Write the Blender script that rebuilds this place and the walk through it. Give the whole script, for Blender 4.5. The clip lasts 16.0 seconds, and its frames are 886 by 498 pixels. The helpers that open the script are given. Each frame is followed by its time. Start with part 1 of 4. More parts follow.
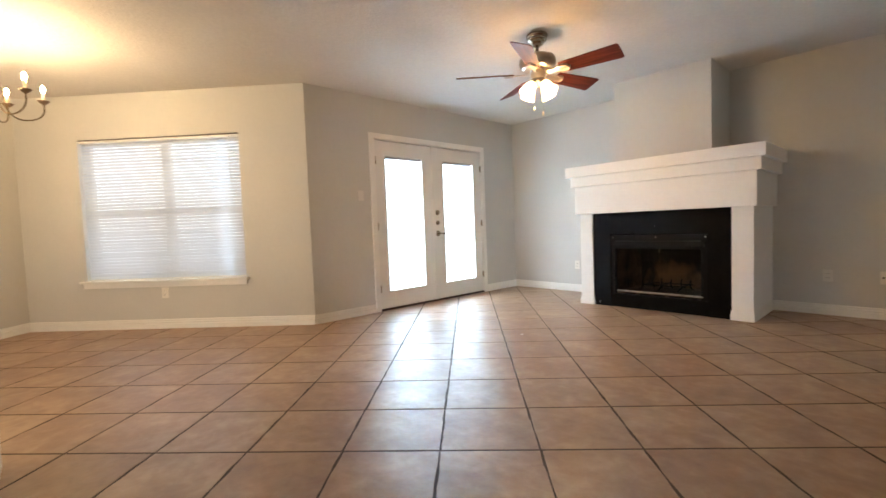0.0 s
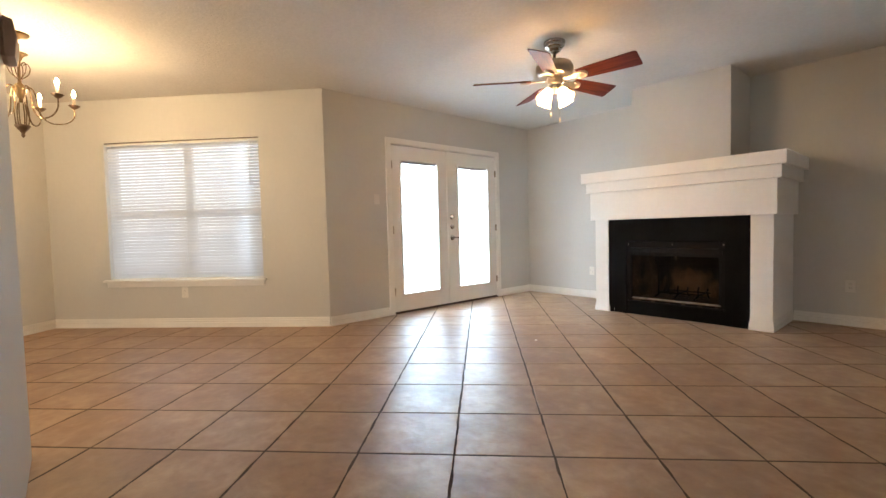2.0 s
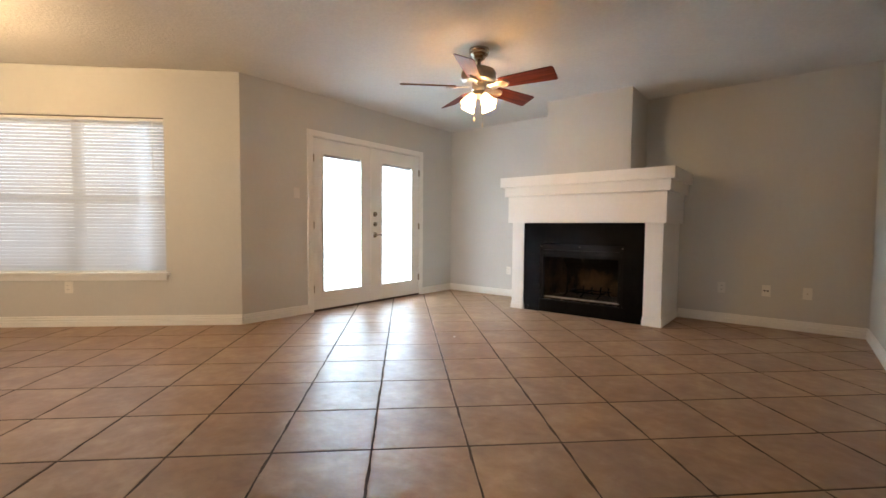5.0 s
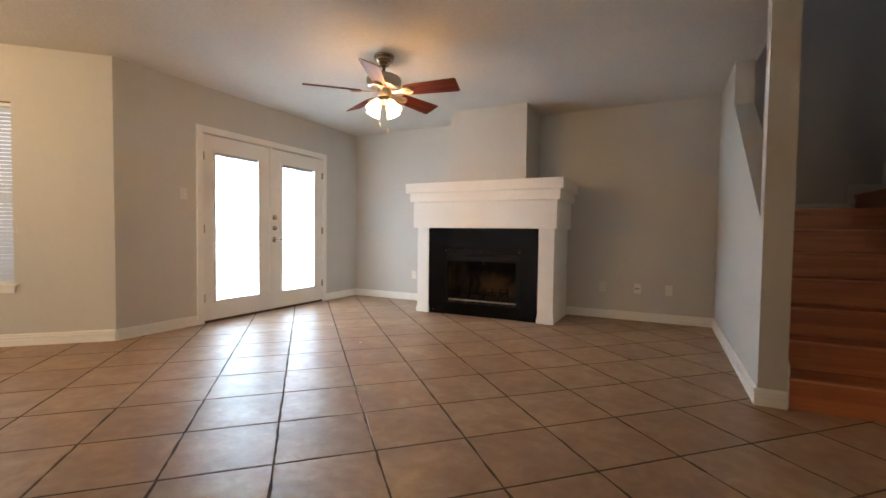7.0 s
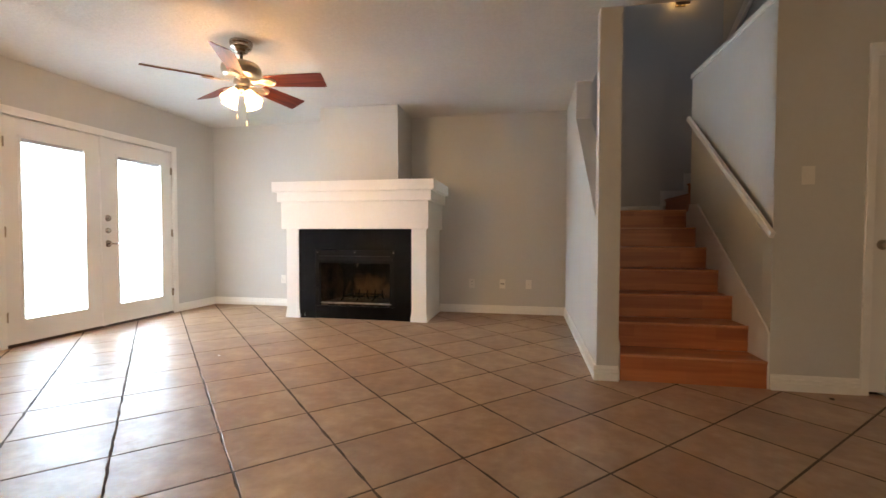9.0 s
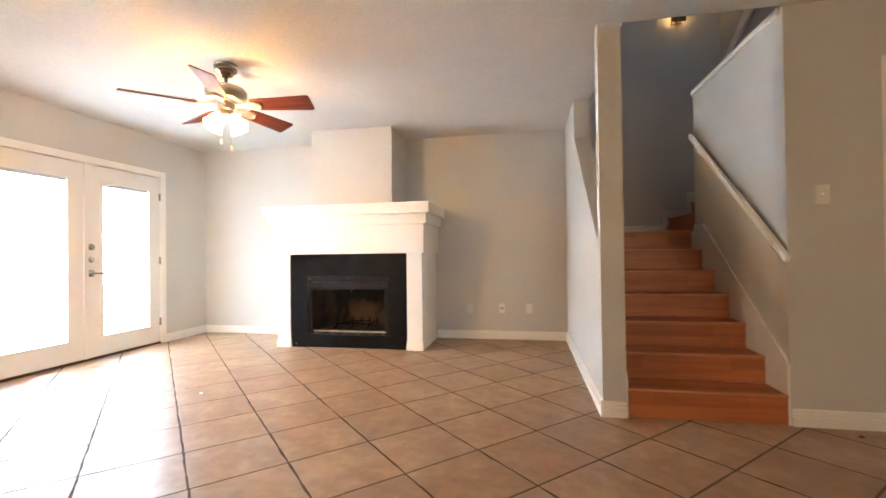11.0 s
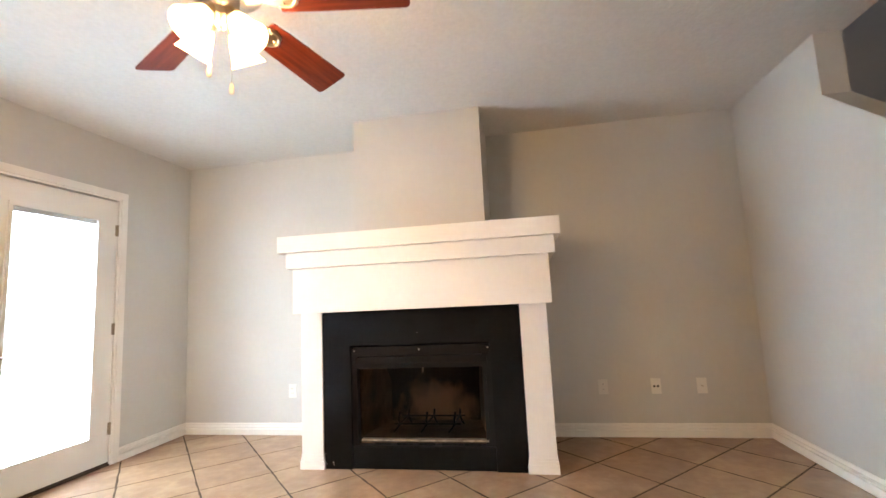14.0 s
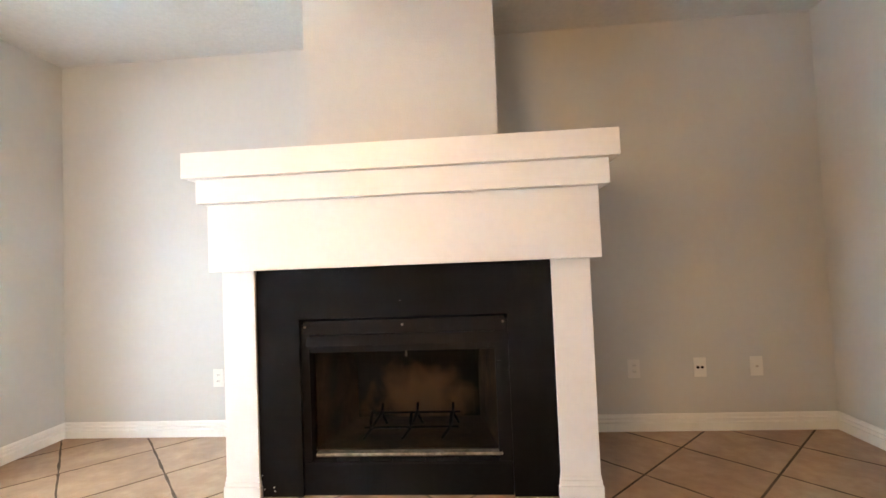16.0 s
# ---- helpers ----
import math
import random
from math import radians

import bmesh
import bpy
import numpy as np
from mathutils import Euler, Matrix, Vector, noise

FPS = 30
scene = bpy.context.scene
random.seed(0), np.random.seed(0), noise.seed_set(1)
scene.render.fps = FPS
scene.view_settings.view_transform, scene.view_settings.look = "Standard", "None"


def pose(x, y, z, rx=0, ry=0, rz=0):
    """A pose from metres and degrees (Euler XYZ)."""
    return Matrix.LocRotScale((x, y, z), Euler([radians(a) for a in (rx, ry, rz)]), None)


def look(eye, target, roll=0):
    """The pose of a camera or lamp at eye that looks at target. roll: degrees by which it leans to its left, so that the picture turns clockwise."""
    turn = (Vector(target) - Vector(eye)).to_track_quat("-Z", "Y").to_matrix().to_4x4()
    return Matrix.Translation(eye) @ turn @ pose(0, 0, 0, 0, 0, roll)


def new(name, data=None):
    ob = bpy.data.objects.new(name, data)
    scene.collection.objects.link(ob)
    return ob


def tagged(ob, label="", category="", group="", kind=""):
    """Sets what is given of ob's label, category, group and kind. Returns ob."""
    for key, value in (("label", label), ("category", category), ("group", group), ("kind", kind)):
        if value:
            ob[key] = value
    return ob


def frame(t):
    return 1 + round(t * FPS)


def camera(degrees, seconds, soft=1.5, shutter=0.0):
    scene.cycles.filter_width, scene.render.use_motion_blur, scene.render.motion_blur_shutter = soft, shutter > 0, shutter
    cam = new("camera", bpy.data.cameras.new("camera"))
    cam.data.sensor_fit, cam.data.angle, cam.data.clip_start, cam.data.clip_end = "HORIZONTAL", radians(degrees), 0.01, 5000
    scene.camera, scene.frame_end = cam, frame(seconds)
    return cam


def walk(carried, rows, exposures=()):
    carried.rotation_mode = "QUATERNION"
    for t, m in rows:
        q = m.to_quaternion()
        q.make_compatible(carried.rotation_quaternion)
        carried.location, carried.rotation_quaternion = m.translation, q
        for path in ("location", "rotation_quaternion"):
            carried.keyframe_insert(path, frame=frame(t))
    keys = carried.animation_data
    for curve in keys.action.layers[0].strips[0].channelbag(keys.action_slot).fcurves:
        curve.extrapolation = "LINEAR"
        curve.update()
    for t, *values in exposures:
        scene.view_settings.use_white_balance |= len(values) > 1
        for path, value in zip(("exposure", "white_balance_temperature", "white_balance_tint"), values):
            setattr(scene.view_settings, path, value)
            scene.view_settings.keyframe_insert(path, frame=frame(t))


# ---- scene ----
cam = camera(91.0, 16.0, soft=1.5, shutter=0.4)
PATH = [
    (0.0, (4.335, -5.523, 0.994), (2.861, -4.176, 0.889), -2.2),
    (0.5, (4.327, -5.551, 1.01), (2.768, -4.303, 0.896), -2.3),
    (1, (4.325, -5.553, 1.008), (2.759, -4.313, 0.905), -1.8),
    (1.5, (4.334, -5.549, 1.005), (2.802, -4.266, 0.913), -1.6),
    (2, (4.341, -5.552, 1.009), (2.828, -4.248, 0.92), -1.5),
    (2.5, (4.345, -5.55, 1.007), (2.85, -4.225, 0.904), -1.2),
    (3, (4.327, -5.548, 1.003), (2.846, -4.209, 0.885), -0.9),
    (3.2, (4.334, -5.549, 1.001), (2.853, -4.211, 0.878), -0.75),
    (5.5, (4.371, -5.593, 1.008), (3.197, -3.976, 0.927), 0.6),
    (6, (4.375, -5.606, 1.012), (3.277, -3.936, 0.944), 0.7),
    (6.5, (4.375, -5.611, 1.003), (3.373, -3.882, 0.931), 1.0),
    (7, (4.383, -5.611, 1.006), (3.487, -3.825, 0.933), 0.7),
    (7.5, (4.391, -5.605, 1.001), (3.64, -3.752, 0.936), 0.6),
    (8, (4.403, -5.598, 0.996), (3.801, -3.692, 0.927), 0.6),
    (8.5, (4.421, -5.587, 0.996), (3.935, -3.648, 0.922), 0.4),
    (9, (4.436, -5.585, 0.997), (4.062, -3.622, 0.934), 0.1),
    (9.2, (4.446, -5.586, 0.999), (4.107, -3.615, 0.937), 0.0),
    (10.2, (4.485, -5.53, 1.03), (4.24, -3.545, 1.03), -0.3),
    (11.3, (4.395, -5.315, 1.068), (3.928, -3.371, 1.115), -0.6),
    (11.5, (4.32, -5.24, 1.079), (3.811, -3.309, 1.191), -0.2),
    (12, (4.084, -4.997, 1.132), (3.613, -3.064, 1.336), -0.1),
    (12.5, (3.859, -4.668, 1.122), (3.353, -2.747, 1.351), -1.7),
    (13, (3.614, -4.355, 1.102), (3.084, -2.446, 1.379), -1.6),
    (13.5, (3.349, -4.06, 1.129), (2.95, -2.119, 1.401), -1.9),
    (14, (3.185, -3.715, 1.112), (2.836, -1.76, 1.349), -2.8),
    (14.5, (3.044, -3.433, 1.109), (2.7, -1.475, 1.329), -1.7),
    (15, (2.896, -3.187, 1.105), (2.684, -1.209, 1.306), -2.3),
    (15.5, (2.852, -2.957, 1.079), (2.698, -0.966, 1.184), -1.6),
    (16, (2.805, -2.784, 1.065), (2.662, -0.79, 1.136), -2.3),
]
EXPOSURES = [
    (0.0, 0.21, 6450, 13), (3.2, 0.03, 6650, 14), (5.5, -0.06, 6750, 15), (7.0, -0.12, 6800, 16), (8.0, -0.02, 6800, 15),
    (9.2, 0.54, 6850, 16), (11.3, 1.17, 6800, 17), (13.0, 0.78, 6800, 16), (16.0, 0.72, 6700, 15),
]
walk(cam, [(t, look(eye, target, roll)) for t, eye, target, roll in PATH], EXPOSURES)

# ---- world and large lights ----
world = bpy.data.worlds.new("world")
scene.world = world
world.use_nodes = True
wn = world.node_tree
sky = wn.nodes.new("ShaderNodeTexSky")
sky.sky_type, sky.sun_disc = "NISHITA", False
sky.sun_elevation, sky.sun_rotation = radians(50), radians(120)
wn.nodes["Background"].inputs["Strength"].default_value = 0.06
wn.links.new(sky.outputs["Color"], wn.nodes["Background"].inputs["Color"])

CEIL = 2.534
WIN_A = radians(44.4)
WIN = Matrix(((-math.cos(WIN_A), math.sin(WIN_A), 0, 0), (-math.sin(WIN_A), -math.cos(WIN_A), 0, -3.442), (0, 0, 1, 0), (0, 0, 0, 1)))
WEST = Matrix(((0, 1, 0, 0), (-1, 0, 0, 0), (0, 0, 1, 0), (0, 0, 0, 1)))
NORTH = Matrix(((-1, 0, 0, 4.92), (0, -1, 0, 0), (0, 0, 1, 0), (0, 0, 0, 1)))

DAY = (0.58, 0.82, 1.0)
# Dining, south and upper watts feed added fill lamps behind unseen openings.
DINING_FILL_W = 95.0
DOOR_W, WINDOW_W, SOUTH_FILL_W, UPPER_FILL_W = 1600.0, 46.0, 26.0, 2.2


def opening_lamp(frame_m, s, z, width, height, watts, color=DAY):
    """An area lamp behind an opening, for sky light or added fill; it shines along local +y, into the room."""
    lamp = bpy.data.lights.new("opening_light", "AREA")
    lamp.shape, lamp.size, lamp.size_y, lamp.energy, lamp.color = "RECTANGLE", width, height, watts, color
    ob = new("opening_light", lamp)
    ob.matrix_world = frame_m @ pose(s, -0.75, z, 90, 0, 0)
    return ob


opening_lamp(WEST, 1.69, 1.15, 2.3, 2.2, DOOR_W)
opening_lamp(WIN, 1.75, 1.4, 3.5, 2.5, WINDOW_W, (0.80, 0.91, 1.0))
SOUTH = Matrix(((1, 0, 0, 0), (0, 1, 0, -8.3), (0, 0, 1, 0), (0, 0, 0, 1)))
opening_lamp(SOUTH, 6.3, 1.5, 2.0, 1.4, SOUTH_FILL_W, (1.0, 0.72, 0.43))  # added warm fill lamp behind a made-up opening, out of view
opening_lamp(SOUTH, 0.9, 1.5, 2.0, 1.4, DINING_FILL_W, (1.0, 0.86, 0.66))  # second added fill, for the dining end, its opening also made up
UPPER = Matrix(((1, 0, 0, 0), (0, 1, 0, -2.6), (0, 0, 1, 0), (0, 0, 0, 1)))
# added fill that brightens the stairwell; no such source is in view
opening_lamp(UPPER, 6.0, 4.0, 1.3, 1.2, UPPER_FILL_W, (0.82, 0.89, 1.0))
SHADE_GLOW, FAN_BULB_GLOW, BULB_GLOW, SCONCE_GLOW = 21.0, 215.0, 1150.0, 9.0
WARM = (1.0, 0.58, 0.24)


# ---- materials ----
def mat(name, color, rough=0.5, metal=0.0, var=0.06, scale=4.0, bump=0.0, bscale=80.0, random=0.0, spec=0.5, trans=0.0, rvar=0.0, fine=0.0, finescale=60.0):
    m = bpy.data.materials.new(name)
    m.use_nodes = True
    t = m.node_tree
    b = t.nodes["Principled BSDF"]
    b.inputs["Roughness"].default_value, b.inputs["Metallic"].default_value = rough, metal
    b.inputs["Specular IOR Level"].default_value = spec
    co = t.nodes.new("ShaderNodeTexCoord")
    n = t.nodes.new("ShaderNodeTexNoise")
    n.inputs["Scale"].default_value, n.inputs["Detail"].default_value = scale, 6
    t.links.new(co.outputs["Object"], n.inputs["Vector"])
    ramp = t.nodes.new("ShaderNodeMapRange")
    ramp.inputs["From Min"].default_value, ramp.inputs["From Max"].default_value = 0.3, 0.7
    ramp.inputs["To Min"].default_value, ramp.inputs["To Max"].default_value = 1 - var, 1 + var
    t.links.new(n.outputs["Fac"], ramp.inputs["Value"])
    value = ramp.outputs["Result"]
    if fine:
        n2 = t.nodes.new("ShaderNodeTexNoise")
        n2.inputs["Scale"].default_value, n2.inputs["Detail"].default_value = finescale, 4
        t.links.new(co.outputs["Object"], n2.inputs["Vector"])
        r2 = t.nodes.new("ShaderNodeMapRange")
        r2.inputs["From Min"].default_value, r2.inputs["From Max"].default_value = 0.3, 0.7
        r2.inputs["To Min"].default_value, r2.inputs["To Max"].default_value = 1 - fine, 1 + fine
        t.links.new(n2.outputs["Fac"], r2.inputs["Value"])
        mu = t.nodes.new("ShaderNodeMath")
        mu.operation = "MULTIPLY"
        t.links.new(value, mu.inputs[0])
        t.links.new(r2.outputs["Result"], mu.inputs[1])
        value = mu.outputs[0]
    if random:
        info = t.nodes.new("ShaderNodeObjectInfo")
        r3 = t.nodes.new("ShaderNodeMapRange")
        r3.inputs["To Min"].default_value, r3.inputs["To Max"].default_value = 1 - random, 1 + random
        t.links.new(info.outputs["Random"], r3.inputs["Value"])
        mu = t.nodes.new("ShaderNodeMath")
        mu.operation = "MULTIPLY"
        t.links.new(value, mu.inputs[0])
        t.links.new(r3.outputs["Result"], mu.inputs[1])
        value = mu.outputs[0]
    mix = t.nodes.new("ShaderNodeVectorMath")
    mix.operation = "SCALE"
    mix.inputs[0].default_value = color
    t.links.new(value, mix.inputs["Scale"])
    t.links.new(mix.outputs["Vector"], b.inputs["Base Color"])
    if rvar:
        r4 = t.nodes.new("ShaderNodeMapRange")
        r4.inputs["From Min"].default_value, r4.inputs["From Max"].default_value = 0.3, 0.7
        r4.inputs["To Min"].default_value, r4.inputs["To Max"].default_value = max(0.02, rough - rvar), rough + rvar
        t.links.new(n.outputs["Fac"], r4.inputs["Value"])
        t.links.new(r4.outputs["Result"], b.inputs["Roughness"])
    if bump:
        bn = t.nodes.new("ShaderNodeTexNoise")
        bn.inputs["Scale"].default_value, bn.inputs["Detail"].default_value = bscale, 3
        t.links.new(co.outputs["Object"], bn.inputs["Vector"])
        bp = t.nodes.new("ShaderNodeBump")
        bp.inputs["Strength"].default_value, bp.inputs["Distance"].default_value = 1.0, bump
        t.links.new(bn.outputs["Fac"], bp.inputs["Height"])
        t.links.new(bp.outputs["Normal"], b.inputs["Normal"])
    if trans:
        tr = t.nodes.new("ShaderNodeBsdfTranslucent")
        tr.inputs["Color"].default_value = (*color, 1)
        ms = t.nodes.new("ShaderNodeMixShader")
        ms.inputs["Fac"].default_value = trans
        t.links.new(b.outputs["BSDF"], ms.inputs[1])
        t.links.new(tr.outputs["BSDF"], ms.inputs[2])
        t.links.new(ms.outputs["Shader"], t.nodes["Material Output"].inputs["Surface"])
    return m


def glow(name, color, strength):
    m = bpy.data.materials.new(name)
    m.use_nodes = True
    b = m.node_tree.nodes["Principled BSDF"]
    b.inputs["Base Color"].default_value = (0.85, 0.83, 0.78, 1)
    b.inputs["Emission Color"].default_value = (*color, 1)
    b.inputs["Emission Strength"].default_value = strength
    return m


def glass(name, tint=(1, 1, 1), rough=0.0, ior=1.45):
    m = bpy.data.materials.new(name)
    m.use_nodes = True
    t = m.node_tree
    b = t.nodes["Principled BSDF"]
    b.inputs["Base Color"].default_value = (*tint, 1)
    b.inputs["Roughness"].default_value = rough
    b.inputs["Transmission Weight"].default_value = 1.0
    b.inputs["IOR"].default_value = ior
    return m


def wood(name, dark, light, scale=6.0, rough=0.35, blocks=0.0, axis=0, spec=0.5):
    """Grain drawn along one local axis; blocks: length of the printed strips."""
    m = bpy.data.materials.new(name)
    m.use_nodes = True
    t = m.node_tree
    b = t.nodes["Principled BSDF"]
    co = t.nodes.new("ShaderNodeTexCoord")
    mp = t.nodes.new("ShaderNodeMapping")
    stretch = [scale * 9] * 3
    stretch[axis] = scale * 0.5
    mp.inputs["Scale"].default_value = stretch
    t.links.new(co.outputs["Object"], mp.inputs["Vector"])
    n = t.nodes.new("ShaderNodeTexNoise")
    n.inputs["Scale"].default_value, n.inputs["Detail"].default_value = 1.0, 8
    t.links.new(mp.outputs["Vector"], n.inputs["Vector"])
    cr = t.nodes.new("ShaderNodeValToRGB")
    cr.color_ramp.elements[0].position, cr.color_ramp.elements[0].color = 0.3, (*dark, 1)
    cr.color_ramp.elements[1].position, cr.color_ramp.elements[1].color = 0.72, (*light, 1)
    t.links.new(n.outputs["Fac"], cr.inputs["Fac"])
    out = cr.outputs["Color"]
    if blocks:
        mp2 = t.nodes.new("ShaderNodeMapping")
        mp2.inputs["Rotation"].default_value = (radians(90), 0, 0)
        t.links.new(co.outputs["Object"], mp2.inputs["Vector"])
        mixs = []
        for src in (co.outputs["Object"], mp2.outputs["Vector"]):
            br = t.nodes.new("ShaderNodeTexBrick")
            br.inputs["Scale"].default_value = 1.0
            br.inputs["Brick Width"].default_value, br.inputs["Row Height"].default_value = blocks, 0.085
            br.inputs["Mortar Size"].default_value = 0.0
            br.inputs["Color1"].default_value, br.inputs["Color2"].default_value = (0.76, 0.71, 0.66, 1), (1.08, 1.08, 1.08, 1)
            br.inputs["Mortar"].default_value = (0.9, 0.9, 0.9, 1)
            t.links.new(src, br.inputs["Vector"])
            mixs.append(br)
        geo = t.nodes.new("ShaderNodeNewGeometry")
        sep = t.nodes.new("ShaderNodeSeparateXYZ")
        t.links.new(geo.outputs["Normal"], sep.inputs["Vector"])
        ab = t.nodes.new("ShaderNodeMath")
        ab.operation = "ABSOLUTE"
        t.links.new(sep.outputs["Z"], ab.inputs[0])
        pick = t.nodes.new("ShaderNodeMix")
        pick.data_type = "RGBA"
        t.links.new(ab.outputs[0], pick.inputs["Factor"])
        t.links.new(mixs[1].outputs["Color"], pick.inputs["A"])
        t.links.new(mixs[0].outputs["Color"], pick.inputs["B"])
        mul = t.nodes.new("ShaderNodeMix")
        mul.data_type, mul.blend_type = "RGBA", "MULTIPLY"
        mul.inputs["Factor"].default_value = 1.0
        t.links.new(out, mul.inputs["A"])
        t.links.new(pick.outputs["Result"], mul.inputs["B"])
        out = mul.outputs["Result"]
    t.links.new(out, b.inputs["Base Color"])
    b.inputs["Roughness"].default_value, b.inputs["Specular IOR Level"].default_value = rough, spec
    return m


WALL = mat("wall_paint", (0.59, 0.583, 0.552), 0.55, var=0.02, scale=1.5, bump=0.0016, bscale=150, fine=0.015, finescale=25, spec=0.4)
CEILING = mat("ceiling_texture", (0.67, 0.65, 0.61), 0.9, var=0.025, scale=2, bump=0.0032, bscale=48, fine=0.04, finescale=42, spec=0.2)
WHITE = mat("white_trim_paint", (0.85, 0.835, 0.795), 0.4, var=0.02, scale=3, bump=0.0005, bscale=60, fine=0.015, finescale=30)
DOORWHITE = mat("white_door_paint", (0.80, 0.785, 0.75), 0.35, var=0.02, scale=3, bump=0.0004, bscale=90)
PLATE = mat("white_plastic", (0.78, 0.76, 0.7), 0.35, var=0.01)
PAINTED = mat("painted_over_plastic", (0.70, 0.685, 0.645), 0.4, var=0.02)
CHIME = mat("brown_grey_plastic", (0.36, 0.28, 0.25), 0.45, var=0.03)
# the grey puts the head rail's shade against the bright glass into its colour
RAIL_SHADE = mat("head_rail_in_shade", (0.42, 0.42, 0.43), 0.5, var=0.05)
HOLE = mat("dark_slot", (0.006, 0.006, 0.006), 0.7, spec=0.1)
GROUT = mat("grout", (0.070, 0.047, 0.032), 0.9, var=0.45, scale=2.2, fine=0.25, finescale=30, bump=0.002, bscale=200)
BLACK = mat("black_slate_paint", (0.0045, 0.004, 0.0038), 0.6, spec=0.05, var=0.3, scale=6, bump=0.0006, bscale=40, fine=0.15, finescale=45)
IRON = mat("black_steel", (0.006, 0.005, 0.005), 0.6, 0.0, spec=0.08, var=0.3, scale=8)
STEEL = mat("worn_bare_steel", (0.30, 0.27, 0.23), 0.45, 0.9, var=0.35, scale=14, fine=0.3, finescale=70)
BRICKF = mat("sooty_fire_brick", (0.045, 0.028, 0.017), 0.95, var=0.9, scale=4.5, bump=0.004, bscale=50, fine=0.25, finescale=40)
SOOT = mat("sooty_side_brick", (0.06, 0.038, 0.023), 0.95, var=0.9, scale=5, bump=0.003, bscale=50, fine=0.3, finescale=30)
POLISHED = mat("polished_nickel", (0.42, 0.38, 0.33), 0.16, 1.0, var=0.05, scale=20)
NICKEL = mat("brushed_nickel", (0.52, 0.46, 0.38), 0.28, 1.0, var=0.05, scale=20)
BRONZE = mat("dark_bronze", (0.16, 0.11, 0.07), 0.38, 0.8, var=0.2, scale=12)
HINGE = mat("antique_nickel", (0.33, 0.27, 0.20), 0.4, 0.85, var=0.1, scale=20)
BRASS = mat("antique_brass", (0.13, 0.088, 0.045), 0.38, 0.95, var=0.2, scale=15)
CREAM = mat("cream_candle_sleeve", (0.75, 0.66, 0.48), 0.5, var=0.03)
SLAT = mat("blind_slat", (0.61, 0.635, 0.67), 0.55, var=0.015, scale=2, trans=0.36, random=0.03)
SLAT_DOOR = mat("door_blind_slat", (0.84, 0.85, 0.86), 0.55, var=0.01, scale=2, trans=0.6, random=0.02)
VINYL = mat("vinyl_window_frame", (0.75, 0.74, 0.70), 0.4, var=0.02)
RUBBER = mat("dark_sweep", (0.05, 0.032, 0.022), 0.6, var=0.2)
GLASS = glass("window_glass")
FIREGLASS = glass("smoky_glass", (0.75, 0.70, 0.62), ior=1.12)
SHADEGLOW = glow("lit_frosted_shade", WARM, SHADE_GLOW)
sg = SHADEGLOW.node_tree
clear, blend = sg.nodes.new("ShaderNodeBsdfTransparent"), sg.nodes.new("ShaderNodeMixShader")
blend.inputs["Fac"].default_value = 0.5  # the part of the bulb's light that passes the frosting straight
sg.links.new(sg.nodes["Principled BSDF"].outputs["BSDF"], blend.inputs[1])
sg.links.new(clear.outputs["BSDF"], blend.inputs[2])
sg.links.new(blend.outputs["Shader"], sg.nodes["Material Output"].inputs["Surface"])
FANBULB = glow("lit_fan_bulb", WARM, FAN_BULB_GLOW)
BULBGLOW = glow("lit_bulb", (1.0, 0.69, 0.36), BULB_GLOW)
SCONCEGLOW = glow("lit_sconce_glass", (1.0, 0.62, 0.22), SCONCE_GLOW)
BLADE = wood("cherry_blade", (0.075, 0.012, 0.006), (0.19, 0.035, 0.016), 5, 0.5, spec=0.18)
BLADE_TOP = wood("maple_blade_top", (0.30, 0.19, 0.1), (0.45, 0.3, 0.17), 5, 0.65, spec=0.08)
STAIRWOOD = wood("laminate_wood", (0.40, 0.118, 0.034), (0.53, 0.178, 0.056), 4, 0.38, blocks=0.55)
NOSING = wood("laminate_nosing", (0.50, 0.20, 0.08), (0.62, 0.27, 0.12), 4, 0.3)
EARTH = mat("outdoor_ground", (0.16, 0.15, 0.12), 0.95, var=0.25, scale=0.8, bump=0.01, bscale=8)


